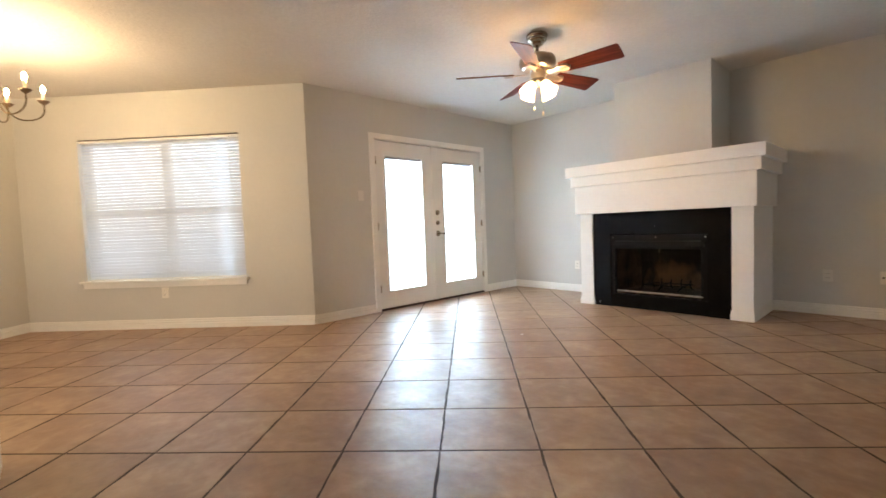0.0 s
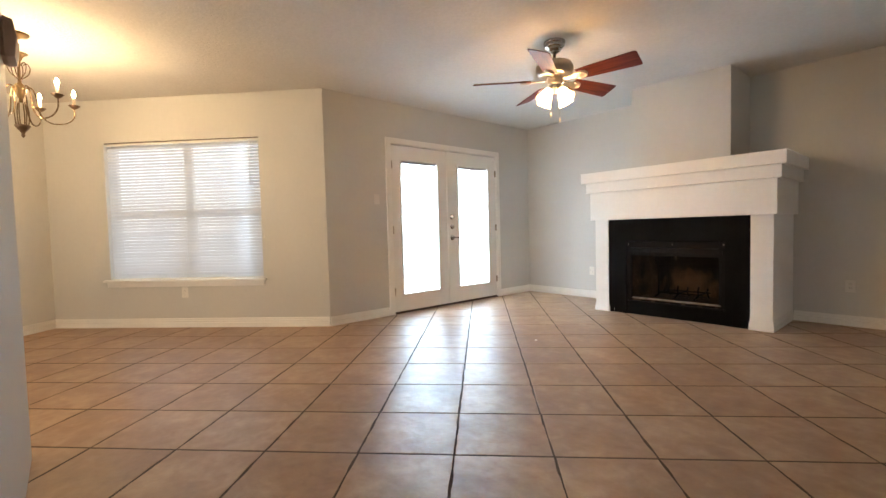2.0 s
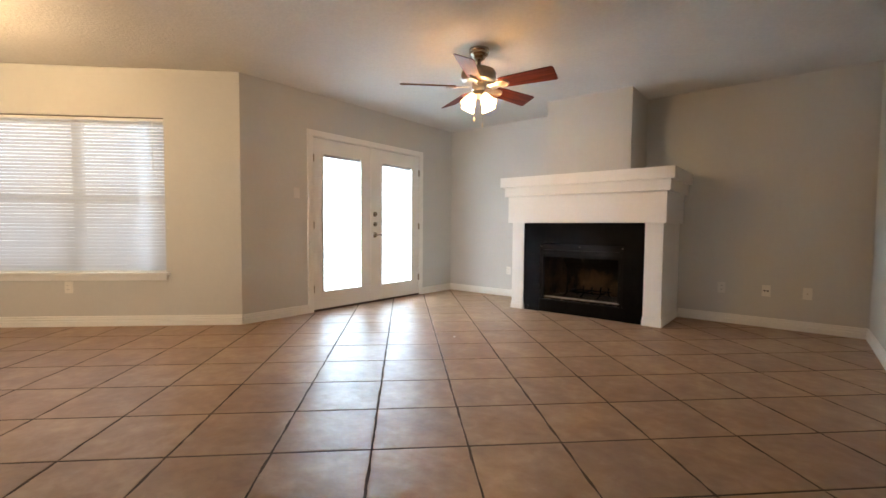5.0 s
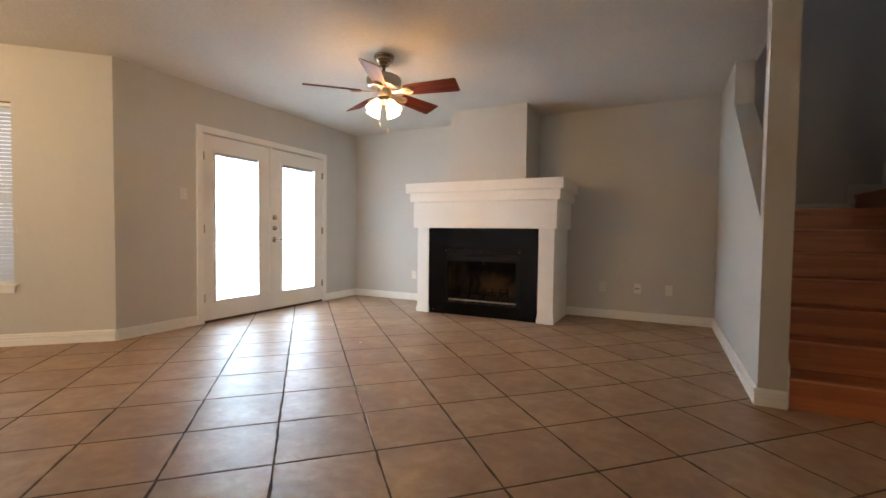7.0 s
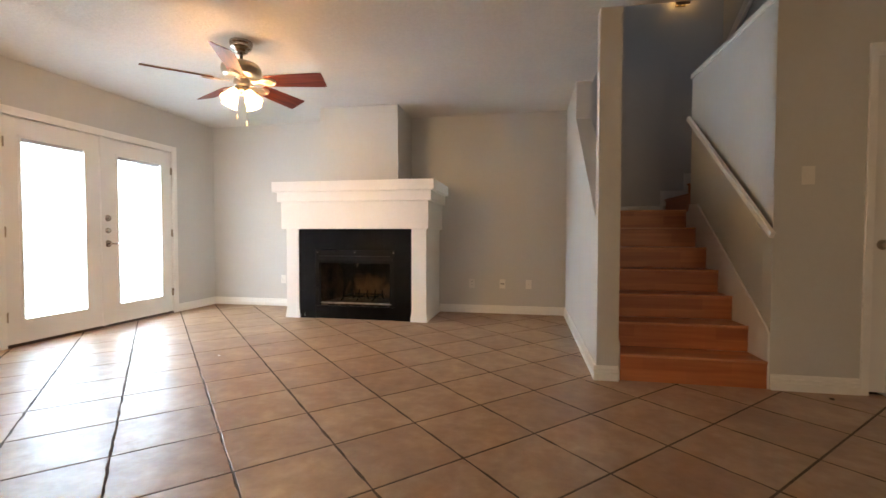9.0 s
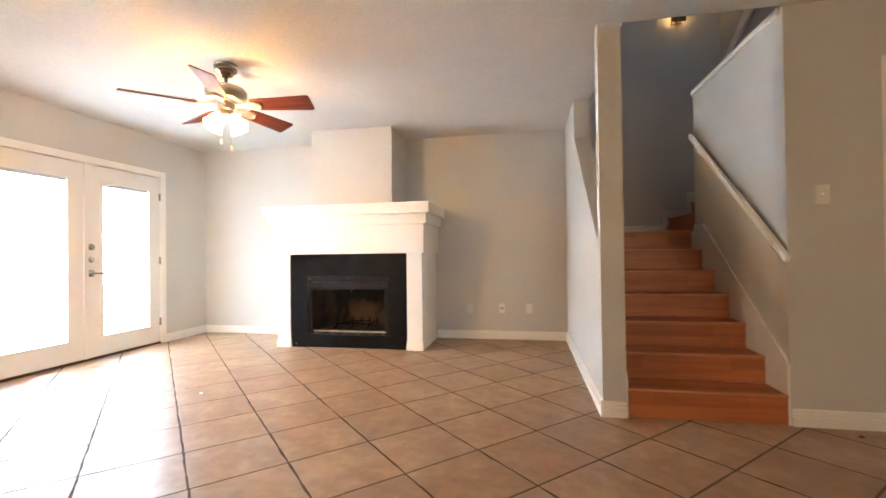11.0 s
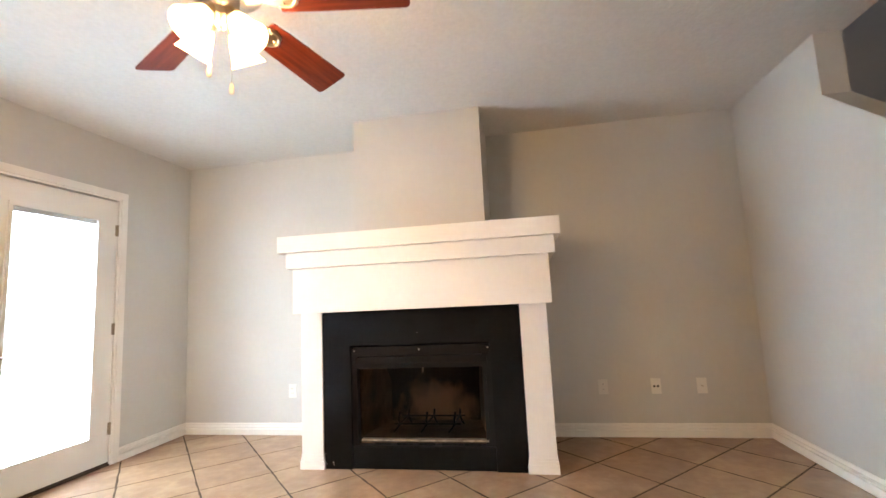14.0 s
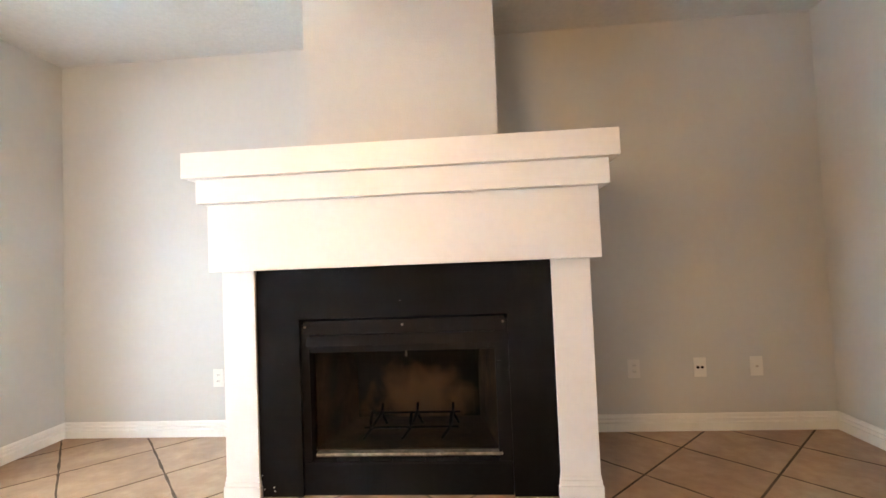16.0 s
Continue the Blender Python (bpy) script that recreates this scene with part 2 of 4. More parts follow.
def tile_material():
    """Mottled clay and sand tones that differ from tile to tile, with a shallow slate-like relief."""
    m = bpy.data.materials.new("stone_look_ceramic_tile")
    m.use_nodes = True
    t = m.node_tree
    b = t.nodes["Principled BSDF"]
    co = t.nodes.new("ShaderNodeTexCoord")
    info = t.nodes.new("ShaderNodeObjectInfo")
    shift = t.nodes.new("ShaderNodeVectorMath")
    shift.operation = "SCALE"
    shift.inputs[0].default_value = (37, 51, 11)
    t.links.new(info.outputs["Random"], shift.inputs["Scale"])
    add = t.nodes.new("ShaderNodeVectorMath")
    t.links.new(co.outputs["Object"], add.inputs[0])
    t.links.new(shift.outputs["Vector"], add.inputs[1])

    def cloud(scale, detail, rough=0.5, warp=0.0):
        n = t.nodes.new("ShaderNodeTexNoise")
        n.inputs["Scale"].default_value, n.inputs["Detail"].default_value = scale, detail
        n.inputs["Roughness"].default_value, n.inputs["Distortion"].default_value = rough, warp
        t.links.new(add.outputs["Vector"], n.inputs["Vector"])
        return n.outputs["Fac"]

    def mul(a, v):
        k = t.nodes.new("ShaderNodeMath")
        k.operation = "MULTIPLY"
        t.links.new(a, k.inputs[0])
        k.inputs[1].default_value = v
        return k.outputs[0]

    def plus(a, c):
        k = t.nodes.new("ShaderNodeMath")
        k.operation = "ADD"
        t.links.new(a, k.inputs[0])
        t.links.new(c, k.inputs[1])
        return k.outputs[0]

    tone = plus(plus(mul(cloud(4.5, 4, 0.55, 0.4), 0.55), mul(cloud(17, 5, 0.6, 0.3), 0.37)), mul(info.outputs["Random"], 0.10))
    cr = t.nodes.new("ShaderNodeValToRGB")
    stops = cr.color_ramp
    stops.elements[0].position, stops.elements[0].color = 0.18, (0.16, 0.071, 0.035, 1)
    stops.elements[1].position, stops.elements[1].color = 0.82, (0.49, 0.335, 0.20, 1)
    e = stops.elements.new(0.50)
    e.color = (0.305, 0.172, 0.093, 1)
    t.links.new(tone, cr.inputs["Fac"])
    t.links.new(cr.outputs["Color"], b.inputs["Base Color"])
    b.inputs["Roughness"].default_value = 0.40
    b.inputs["Specular IOR Level"].default_value = 0.95
    height = plus(mul(cloud(7, 1, 0.4, 0.5), 1.0), mul(cloud(19, 2, 0.45, 0.4), 0.42))
    bp = t.nodes.new("ShaderNodeBump")
    bp.inputs["Strength"].default_value, bp.inputs["Distance"].default_value = 1.0, 0.0046
    t.links.new(height, bp.inputs["Height"])
    t.links.new(bp.outputs["Normal"], b.inputs["Normal"])
    return m


def sooty_rear():
    """Pale brick scorched black towards the rim and in streaks."""
    m = bpy.data.materials.new("scorched_rear_brick")
    m.use_nodes = True
    t = m.node_tree
    b = t.nodes["Principled BSDF"]
    b.inputs["Roughness"].default_value = 0.95
    co = t.nodes.new("ShaderNodeTexCoord")
    mp = t.nodes.new("ShaderNodeMapping")
    mp.inputs["Location"].default_value = (-2.47 * 2.1, 0.24 * 0.5, -0.29 * 3.0)
    mp.inputs["Scale"].default_value = (2.1, 0.5, 3.0)
    t.links.new(co.outputs["Object"], mp.inputs["Vector"])
    g = t.nodes.new("ShaderNodeTexGradient")
    g.gradient_type = "SPHERICAL"
    t.links.new(mp.outputs["Vector"], g.inputs["Vector"])
    n = t.nodes.new("ShaderNodeTexNoise")
    n.inputs["Scale"].default_value, n.inputs["Detail"].default_value, n.inputs["Distortion"].default_value = 9, 5, 0.6
    st = t.nodes.new("ShaderNodeMapping")
    st.inputs["Scale"].default_value = (1.0, 1, 0.75)
    t.links.new(co.outputs["Object"], st.inputs["Vector"])
    t.links.new(st.outputs["Vector"], n.inputs["Vector"])
    add = t.nodes.new("ShaderNodeMath")
    t.links.new(g.outputs["Fac"], add.inputs[0])
    t.links.new(n.outputs["Fac"], add.inputs[1])
    cr = t.nodes.new("ShaderNodeValToRGB")
    cr.color_ramp.elements[0].position, cr.color_ramp.elements[0].color = 0.62, (0.006, 0.005, 0.004, 1)
    cr.color_ramp.elements[1].position, cr.color_ramp.elements[1].color = 1.0, (0.16, 0.094, 0.052, 1)
    half_add = t.nodes.new("ShaderNodeMath")
    half_add.operation = "MULTIPLY"
    half_add.inputs[1].default_value = 0.8
    t.links.new(add.outputs[0], half_add.inputs[0])
    t.links.new(half_add.outputs[0], cr.inputs["Fac"])
    t.links.new(cr.outputs["Color"], b.inputs["Base Color"])
    return m


REAR = sooty_rear()
TILE = tile_material()


# ---- mesh helpers ----
def add_box(bm, x0, x1, y0, y1, z0, z1, bevel=0.0):
    vs = bmesh.ops.create_cube(bm, size=1.0, matrix=Matrix.LocRotScale(((x0 + x1) / 2, (y0 + y1) / 2, (z0 + z1) / 2), None, (abs(x1 - x0), abs(y1 - y0), abs(z1 - z0))))["verts"]
    if bevel:
        bmesh.ops.bevel(bm, geom=list({e for v in vs for e in v.link_edges}), offset=bevel, segments=2, profile=0.6, affect="EDGES")
    return bm


def boxes(*items, bevel=0.0):
    bm = bmesh.new()
    for it in items:
        add_box(bm, *it, bevel=bevel)
    return bm


def prism(points, axis, a, b, bevel=0.0):
    """A polygon of 2D points pushed out along an axis: x takes (y, z), y takes (x, z), z takes (x, y)."""
    bm = bmesh.new()

    def place(p, d):
        return {"x": (d, p[0], p[1]), "y": (p[0], d, p[1]), "z": (p[0], p[1], d)}[axis]
    lo = [bm.verts.new(place(p, a)) for p in points]
    hi = [bm.verts.new(place(p, b)) for p in points]
    bm.faces.new(lo)
    bm.faces.new(hi)
    for i in range(len(points)):
        j = (i + 1) % len(points)
        bm.faces.new((lo[i], lo[j], hi[j], hi[i]))
    bmesh.ops.recalc_face_normals(bm, faces=bm.faces)
    if bevel:
        bmesh.ops.bevel(bm, geom=list(bm.edges), offset=bevel, segments=2, profile=0.6, affect="EDGES")
    return bm


def lathe(profile, steps=28, bm=None, m=None):
    """Profile of (radius, z) turned round the z axis."""
    bm = bm or bmesh.new()
    m = m or Matrix()
    rings = []
    for r, z in profile:
        if r < 1e-5:
            rings.append([bm.verts.new(m @ Vector((0, 0, z)))])
        else:
            rings.append([bm.verts.new(m @ Vector((r * math.cos(2 * math.pi * i / steps), r * math.sin(2 * math.pi * i / steps), z))) for i in range(steps)])
    for p, q in zip(rings, rings[1:]):
        for i in range(steps):
            j = (i + 1) % steps
            if len(p) == 1 and len(q) > 1:
                bm.faces.new((p[0], q[i], q[j]))
            elif len(q) == 1 and len(p) > 1:
                bm.faces.new((p[i], p[j], q[0]))
            elif len(p) > 1:
                bm.faces.new((p[i], p[j], q[j], q[i]))
    bmesh.ops.recalc_face_normals(bm, faces=bm.faces)
    for f in bm.faces:
        f.smooth = True
    return bm


def tube(points, radius, sides=10, bm=None):
    bm = bm or bmesh.new()
    pts = [Vector(p) for p in points]
    rings, up = [], Vector((0.31, 0.17, 0.93)).normalized()
    for i, p in enumerate(pts):
        d = (pts[min(i + 1, len(pts) - 1)] - pts[max(i - 1, 0)]).normalized()
        a = d.cross(up).normalized()
        b = d.cross(a)
        rings.append([bm.verts.new(p + radius * (math.cos(2 * math.pi * k / sides) * a + math.sin(2 * math.pi * k / sides) * b)) for k in range(sides)])
    for p, q in zip(rings, rings[1:]):
        for k in range(sides):
            bm.faces.new((p[k], p[(k + 1) % sides], q[(k + 1) % sides], q[k]))
    bm.faces.new(rings[0])
    bm.faces.new(rings[-1])
    bmesh.ops.recalc_face_normals(bm, faces=bm.faces)
    for f in bm.faces:
        f.smooth = True
    return bm


def curve_points(ctrl, n=16):
    """A smooth line through the control points."""
    c = [Vector(p) for p in ctrl]
    c = [2 * c[0] - c[1]] + c + [2 * c[-1] - c[-2]]
    out = []
    for i in range(1, len(c) - 2):
        for k in range(n):
            t = k / n
            out.append(0.5 * (2 * c[i] + (c[i + 1] - c[i - 1]) * t + (2 * c[i - 1] - 5 * c[i] + 4 * c[i + 1] - c[i + 2]) * t * t + (3 * c[i] - c[i - 1] - 3 * c[i + 1] + c[i + 2]) * t ** 3))
    return out + [c[-2]]


def mesh_of(name, bm, material):
    me = bpy.data.meshes.new(name)
    bm.to_mesh(me)
    bm.free()
    me.materials.append(material)
    return me


def part(name, bm, material, parent, label=""):
    ob = new(name, mesh_of(name, bm, material))
    ob.parent = parent
    return tagged(ob, label)


def thing(name, m, label, category, group="", kind=""):
    ob = new(name)
    ob.matrix_world = m
    ob.empty_display_size = 0.1
    return tagged(ob, label, category, group, kind)


def structure(name, bm, material, label, category, m=None):
    ob = new(name, mesh_of(name, bm, material))
    if m is not None:
        ob.matrix_world = m
    return tagged(ob, label, category, kind="structure")


# ---- the shell ----
T = 0.16
wall_label = "light grey-beige painted wall with fine orange-peel texture"
structure("wall_west", boxes((0, 0.755, -T, 0, 0, CEIL), (2.615, 3.442, -T, 0, 0, CEIL), (0.755, 2.615, -T, 0, 2.06, CEIL)), WALL, wall_label, "wall", WEST)
structure("wall_window", boxes((0, 0.725, -T, 0, 0, CEIL), (2.51, 3.22, -T, 0, 0, CEIL), (0.725, 2.51, -T, 0, 0, 0.52), (0.725, 2.51, -T, 0, 2.062, CEIL)), WALL, wall_label, "wall", WIN)
structure("wall_north", boxes((-2.2, 5.08, -T, 0, 0, 5.0)), WALL, wall_label, "wall", NORTH)
structure("wall_dining", boxes((3.22, 3.22 + T, -0.004, 3.6, 0, CEIL)), WALL, wall_label, "wall", WIN)
# Both openings in this wall are made up to pass the fill lamps' light.
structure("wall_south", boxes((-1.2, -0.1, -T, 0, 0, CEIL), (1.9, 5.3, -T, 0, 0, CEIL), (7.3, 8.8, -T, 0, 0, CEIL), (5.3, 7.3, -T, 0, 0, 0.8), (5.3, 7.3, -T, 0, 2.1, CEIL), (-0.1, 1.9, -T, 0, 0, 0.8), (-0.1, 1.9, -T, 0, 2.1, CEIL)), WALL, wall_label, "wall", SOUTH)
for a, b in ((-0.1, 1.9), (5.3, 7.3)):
    structure("trim_fill_opening", boxes((a, a + 0.05, -0.12, -0.07, 0.8, 2.1), (b - 0.05, b, -0.12, -0.07, 0.8, 2.1), (a + 0.05, b - 0.05, -0.12, -0.07, 0.8, 0.85), (a + 0.05, b - 0.05, -0.12, -0.07, 2.05, 2.1)), WHITE, "white trim round an unseen opening made up for a fill lamp", "trim", SOUTH)
structure("wall_east", boxes((8.6, 8.76, -8.3, -2.44, 0, CEIL)), WALL, wall_label, "wall")

# the wall beside the stairs: its top slopes with the steps, and a post at the near end carries the ceiling
SY = -2.452
structure("wall_stair_side", prism([(0, 0), (SY, 0), (SY, CEIL), (-2.345, CEIL), (-2.345, 1.125), (-1.015, 2.165), (-1.015, CEIL), (0, CEIL)], "x", 4.92, 5.064), WALL, "grey-beige stair wall with a sloped open slot and end post", "wall")
# The hole in the upper front wall is made up for the stairwell fill.
structure("wall_stair_upper", boxes((4.92, 5.08, -2.6, 0, CEIL + 0.28, 5.0), (5.08, 5.4, -2.76, -2.6, CEIL + 0.28, 5.0), (6.6, 7.1, -2.76, -2.6, CEIL + 0.28, 5.0), (5.4, 6.6, -2.76, -2.6, CEIL + 0.28, 3.45), (5.4, 6.6, -2.76, -2.6, 4.55, 5.0), (6.64, 7.1, -2.6, 0, 0, 5.0)), WALL, "painted walls of the upper stairwell", "wall")
structure("wall_closet", boxes((5.995, 6.53, -2.6 + 0.163, -2.44 + 0.12, 0, CEIL), (7.36, 8.6, -2.437, -2.32, 0, CEIL), (6.53, 7.36, -2.437, -2.32, 2.12, CEIL)), WALL, wall_label, "wall")
structure("wall_between_flights", boxes((5.995, 6.115, -2.319, -0.99, 0, 2.50), (5.995, 6.115, -0.99, -0.90, 0, 1.225)), WALL, "painted partition between the two flights of stairs", "wall")
structure("ceiling", boxes((-5.0, 5.08, -8.5, T, CEIL, CEIL + 0.28), (5.08, 8.8, -8.5, -2.437, CEIL, CEIL + 0.28)), CEILING, "off-white ceiling with knock-down spray texture", "ceiling")
structure("ceiling_stairwell", boxes((4.9, 7.1, -2.76, T, 5.0, 5.15)), CEILING, "white ceiling over the stairwell", "ceiling")
structure("trim", boxes((5.982, 6.128, -2.40, -0.975, 2.50, 2.545), bevel=0.004), WHITE, "white painted cap on the stair partition", "trim")

# the wall end beside the camera's first place
structure("wall_hall", boxes((1.58, 3.2, -5.885, -5.725, 0, CEIL), (3.04, 3.2, -8.3, -5.885, 0, CEIL)), WALL, wall_label, "wall")

BASE = [(0, 0), (0.018, 0), (0.018, 0.046), (0.0165, 0.050), (0.003, 0.052), (0.003, 0.061), (0.0150, 0.063), (0.0150, 0.074), (0.003, 0.076), (0.003, 0.085), (0.0105, 0.087), (0.0085, 0.097), (0.004, 0.102), (0, 0.102)]


def baseboard(frame_m, s0, s1):
    return structure("baseboard", prism(BASE, "x", s0, s1), WHITE, "white painted moulded baseboard along the wall", "baseboard", frame_m)


baseboard(WEST, 0.0, 0.698)
baseboard(WEST, 2.676, 3.436)
baseboard(WIN, 0.0, 3.22)
baseboard(NORTH, 0.0, 1.585)
baseboard(NORTH, 3.32, 4.92)
baseboard(Matrix(((0, -1, 0, 4.92), (1, 0, 0, 0), (0, 0, 1, 0), (0, 0, 0, 1))), SY, 0)
baseboard(Matrix(((-1, 0, 0, 5.064), (0, -1, 0, SY), (0, 0, 1, 0), (0, 0, 0, 1))), 0.0, 0.161)
baseboard(Matrix(((-1, 0, 0, 6.497), (0, -1, 0, -2.437), (0, 0, 1, 0), (0, 0, 0, 1))), 0.0, 0.497)
baseboard(WIN @ pose(3.22, 0, 0, 0, 0, 90), 0.0, 3.5)
baseboard(Matrix(((-1, 0, 0, 6.0), (0, -1, 0, 0), (0, 0, 1, 1.247), (0, 0, 0, 1))), -0.03, 0.92)


# ---- French doors ----
def slat_sheet(x0, x1, half_width, crown=0.12):
    """A thin translucent slat, crowned across its width."""
    bm = bmesh.new()
    rows = [[bm.verts.new((x, crown * half_width * (1 - (k / 3) ** 2), half_width * k / 3)) for k in range(-3, 4)] for x in (x0, x1)]
    for a, b, c, d in zip(rows[0], rows[1], rows[1][1:], rows[0][1:]):
        bm.faces.new((a, b, c, d)).smooth = True
    return bm


def french_door():
    t = thing("door_1", WEST, "white double French door with closed blinds behind the glass", "door", kind="structure")
    part("casing", boxes((0.698, 0.755, 0, 0.018, 0, 2.06), (2.615, 2.674, 0, 0.018, 0, 2.06), (0.698, 2.674, 0, 0.018, 2.06, 2.116), bevel=0.003), WHITE, t, "white door casing")
    part("jamb", boxes((0.755, 0.772, -T, 0.012, 0, 2.06), (2.598, 2.615, -T, 0.012, 0, 2.06), (0.772, 2.598, -T, 0.012, 2.045, 2.06)), WHITE, t)
    # added strips that keep the lamp outside from leaking round the leaves
    part("gap_light_stop", boxes((0.772, 0.80, -0.075, -0.047, 0.012, 2.045), (2.57, 2.598, -0.075, -0.047, 0.012, 2.045), (0.80, 2.57, -0.075, -0.047, 2.01, 2.045), (0.80, 2.57, -0.075, -0.047, 0.012, 0.04), (1.67, 1.715, -0.075, -0.047, 0.04, 2.01)), RUBBER, t, "dark strip added behind the door gaps to stop light leaks")
    part("threshold", boxes((0.772, 2.598, -T, 0.012, 0.0, 0.012), bevel=0.002), RUBBER, t, "dark bronze threshold")
    for s0, s1, g0, g1, act in ((0.776, 1.69, 0.935, 1.515, True), (1.694, 2.594, 1.88, 2.455, False)):
        z0, z1 = 0.232, 1.862
        y0, y1 = -0.045, 0.0
        leaf = part("door_leaf", boxes((s0, g0, y0, y1, 0.022, 2.034), (g1, s1, y0, y1, 0.022, 2.034), (g0, g1, y0, y1, 0.022, z0), (g0, g1, y0, y1, z1, 2.034)), DOORWHITE, t, "white painted door leaf")
        b = 0.024
        part("glazing_bead", boxes((g0 - b, g0 + 0.004, y1, 0.009, z0 - b, z1 + b), (g1 - 0.004, g1 + b, y1, 0.009, z0 - b, z1 + b), (g0, g1, y1, 0.009, z0 - b, z0 + 0.004), (g0, g1, y1, 0.009, z1 - 0.004, z1 + b), bevel=0.003), DOORWHITE, leaf)
        pane = part("glass_pane", boxes((g0, g1, -0.008, -0.004, z0, z1)), GLASS, leaf, "clear glass pane")
        pane.visible_shadow = False
        part("head_rail", boxes((g0 + 0.004, g1 - 0.004, -0.036, -0.011, z1 - 0.036, z1 - 0.001)), RAIL_SHADE, leaf, "blind head rail in a shade-toned grey")
        bm = slat_sheet(g0 + 0.006, g1 - 0.006, 0.0085)
        me = mesh_of("blind_slat", bm, SLAT_DOOR)
        n = int((z1 - z0 - 0.042) / 0.0155)
        for i in range(n):
            sl = new("blind_slat", me)
            sl.parent = leaf
            sl.matrix_basis = pose(0, -0.023 + random.uniform(-0.0008, 0.0008), z0 + 0.01 + i * 0.0155, 8 + random.uniform(-1, 1), random.uniform(-0.1, 0.1), 0)
        part("door_sweep", boxes((s0, s1, -0.04, 0.003, 0.008, 0.026)), RUBBER, leaf, "dark rubber sweep")
        hs = s0 if act else s1
        for z in (0.27, 1.02, 1.80):
            h = part("hinge", tube([(hs, 0.008, z - 0.045), (hs, 0.008, z + 0.045)], 0.007), HINGE, t, "dull antique nickel hinge")
            part("hinge_plate", boxes((hs - 0.014, hs + 0.014, -0.001, 0.003, z - 0.044, z + 0.044)), HINGE, h)
        if act:
            hw = s1 - 0.05
            for z, r in ((1.175, 0.035), (1.042, 0.030)):
                k = part("deadbolt", lathe([(0, 0.016), (r * 0.7, 0.016), (r * 0.92, 0.012), (r, 0.003), (r, 0)], 24, m=pose(hw, 0, z, -90, 0, 0)), POLISHED, leaf, "brushed nickel deadbolt rose")
                part("thumb_turn", boxes((hw - 0.02, hw + 0.02, 0.014, 0.03, z - 0.006, z + 0.006), bevel=0.003), POLISHED, k)
            k = part("lever_handle", lathe([(0, 0.014), (0.028, 0.014), (0.036, 0.009), (0.038, 0)], 24, m=pose(hw, 0, 0.90, -90, 0, 0)), POLISHED, leaf, "brushed nickel lever handle")
            part("lever", tube(curve_points([(hw, 0.012, 0.90), (hw, 0.045, 0.90), (hw - 0.03, 0.055, 0.901), (hw - 0.075, 0.052, 0.897), (hw - 0.1, 0.05, 0.892)], 5), 0.008), POLISHED, k)
        else:
            part("astragal", boxes((s0 - 0.018, s0 + 0.028, 0, 0.011, 0.022, 2.04), bevel=0.003), DOORWHITE, leaf)
    return t


french_door()


# ---- window ----
def window():
    t = thing("window_1", WIN, "white window with a closed horizontal mini blind and sill", "window", kind="structure")
    w0, w1, z0, z1 = 0.725, 2.51, 0.535, 2.06
    mid, rail = 1.60, 1.27
    y0, y1 = -0.15, -0.105
    part("window_frame", boxes((w0, w0 + 0.05, y0, y1, z0, z1), (w1 - 0.05, w1, y0, y1, z0, z1), (w0, w1, y0, y1, z0, z0 + 0.05), (w0, w1, y0, y1, z1 - 0.05, z1), (mid - 0.045, mid + 0.045, y0, y1, z0, z1), (w0, w1, y0, y1, rail - 0.03, rail + 0.03)), VINYL, t, "white vinyl window frame with a centre mullion")
    for a, b in ((w0 + 0.05, mid - 0.045), (mid + 0.045, w1 - 0.05)):
        for c, d in ((z0 + 0.05, rail - 0.03), (rail + 0.03, z1 - 0.05)):
            p = part("glass_pane", boxes((a, b, -0.13, -0.126, c, d)), GLASS, t)
            p.visible_shadow = False
    part("window_sill", boxes((0.688, 2.572, -0.1, 0.045, 0.512, 0.536), bevel=0.006), WHITE, t, "white painted sill")
    part("apron", boxes((0.715, 2.545, 0, 0.016, 0.455, 0.512), bevel=0.003), WHITE, t)
    # the blind
    blind = thing("window_blind", WIN @ pose(0, 0, 0), "white closed horizontal mini blind hanging in the window recess", "blind")
    part("head_rail", boxes((w0 + 0.004, w1 - 0.012, -0.038, -0.008, z1 - 0.034, z1 - 0.009), bevel=0.002), PLATE, blind)
    # dark strip in place of the shadow line between head rail and recess top
    part("shadow_line_strip", boxes((w0 + 0.004, w1 - 0.006, -0.036, -0.004, z1 - 0.009, z1 - 0.001)), RUBBER, blind, "thin dark strip standing in for the shadow line above the head rail")
    part("bottom_rail", boxes((w0 + 0.012, w1 - 0.012, -0.032, -0.012, z0 + 0.006, z0 + 0.018), bevel=0.003), PLATE, blind)
    bm = slat_sheet(w0 + 0.004, w1 - 0.024, 0.0178, 0.16)
    me = mesh_of("slat", bm, SLAT)
    n = int((z1 - z0 - 0.055) / 0.033)
    for i in range(n):
        sl = new("slat", me)
        sl.parent = blind
        sl.matrix_basis = pose(0, -0.023 + random.uniform(-0.0002, 0.0002), z0 + 0.03 + i * 0.033, 28 + random.uniform(-0.6, 0.6), random.uniform(-0.02, 0.02), 0)
    for s in (w0 + 0.18, mid, w1 - 0.18):
        part("ladder_cord", tube([(s, -0.040, z0 + 0.02), (s, -0.040, z1 - 0.03)], 0.0009, 5), PLATE, blind)
    part("tilt_wand", tube([(0.83, 0.0, z1 - 0.03), (0.828, 0.005, 1.55)], 0.004, 6), PLATE, blind, "clear plastic tilt wand")
    part("pull_cord", tube([(0.80, -0.003, z1 - 0.03), (0.765, 0.0, 1.3), (0.70, 0.004, 1.0)], 0.0016, 6), PLATE, blind)
    part("cord_tassel", lathe([(0, 0.03), (0.004, 0.028), (0.008, 0), (0, -0.002)], 10, m=pose(0.70, 0.005, 0.97)), PLATE, blind)


window()


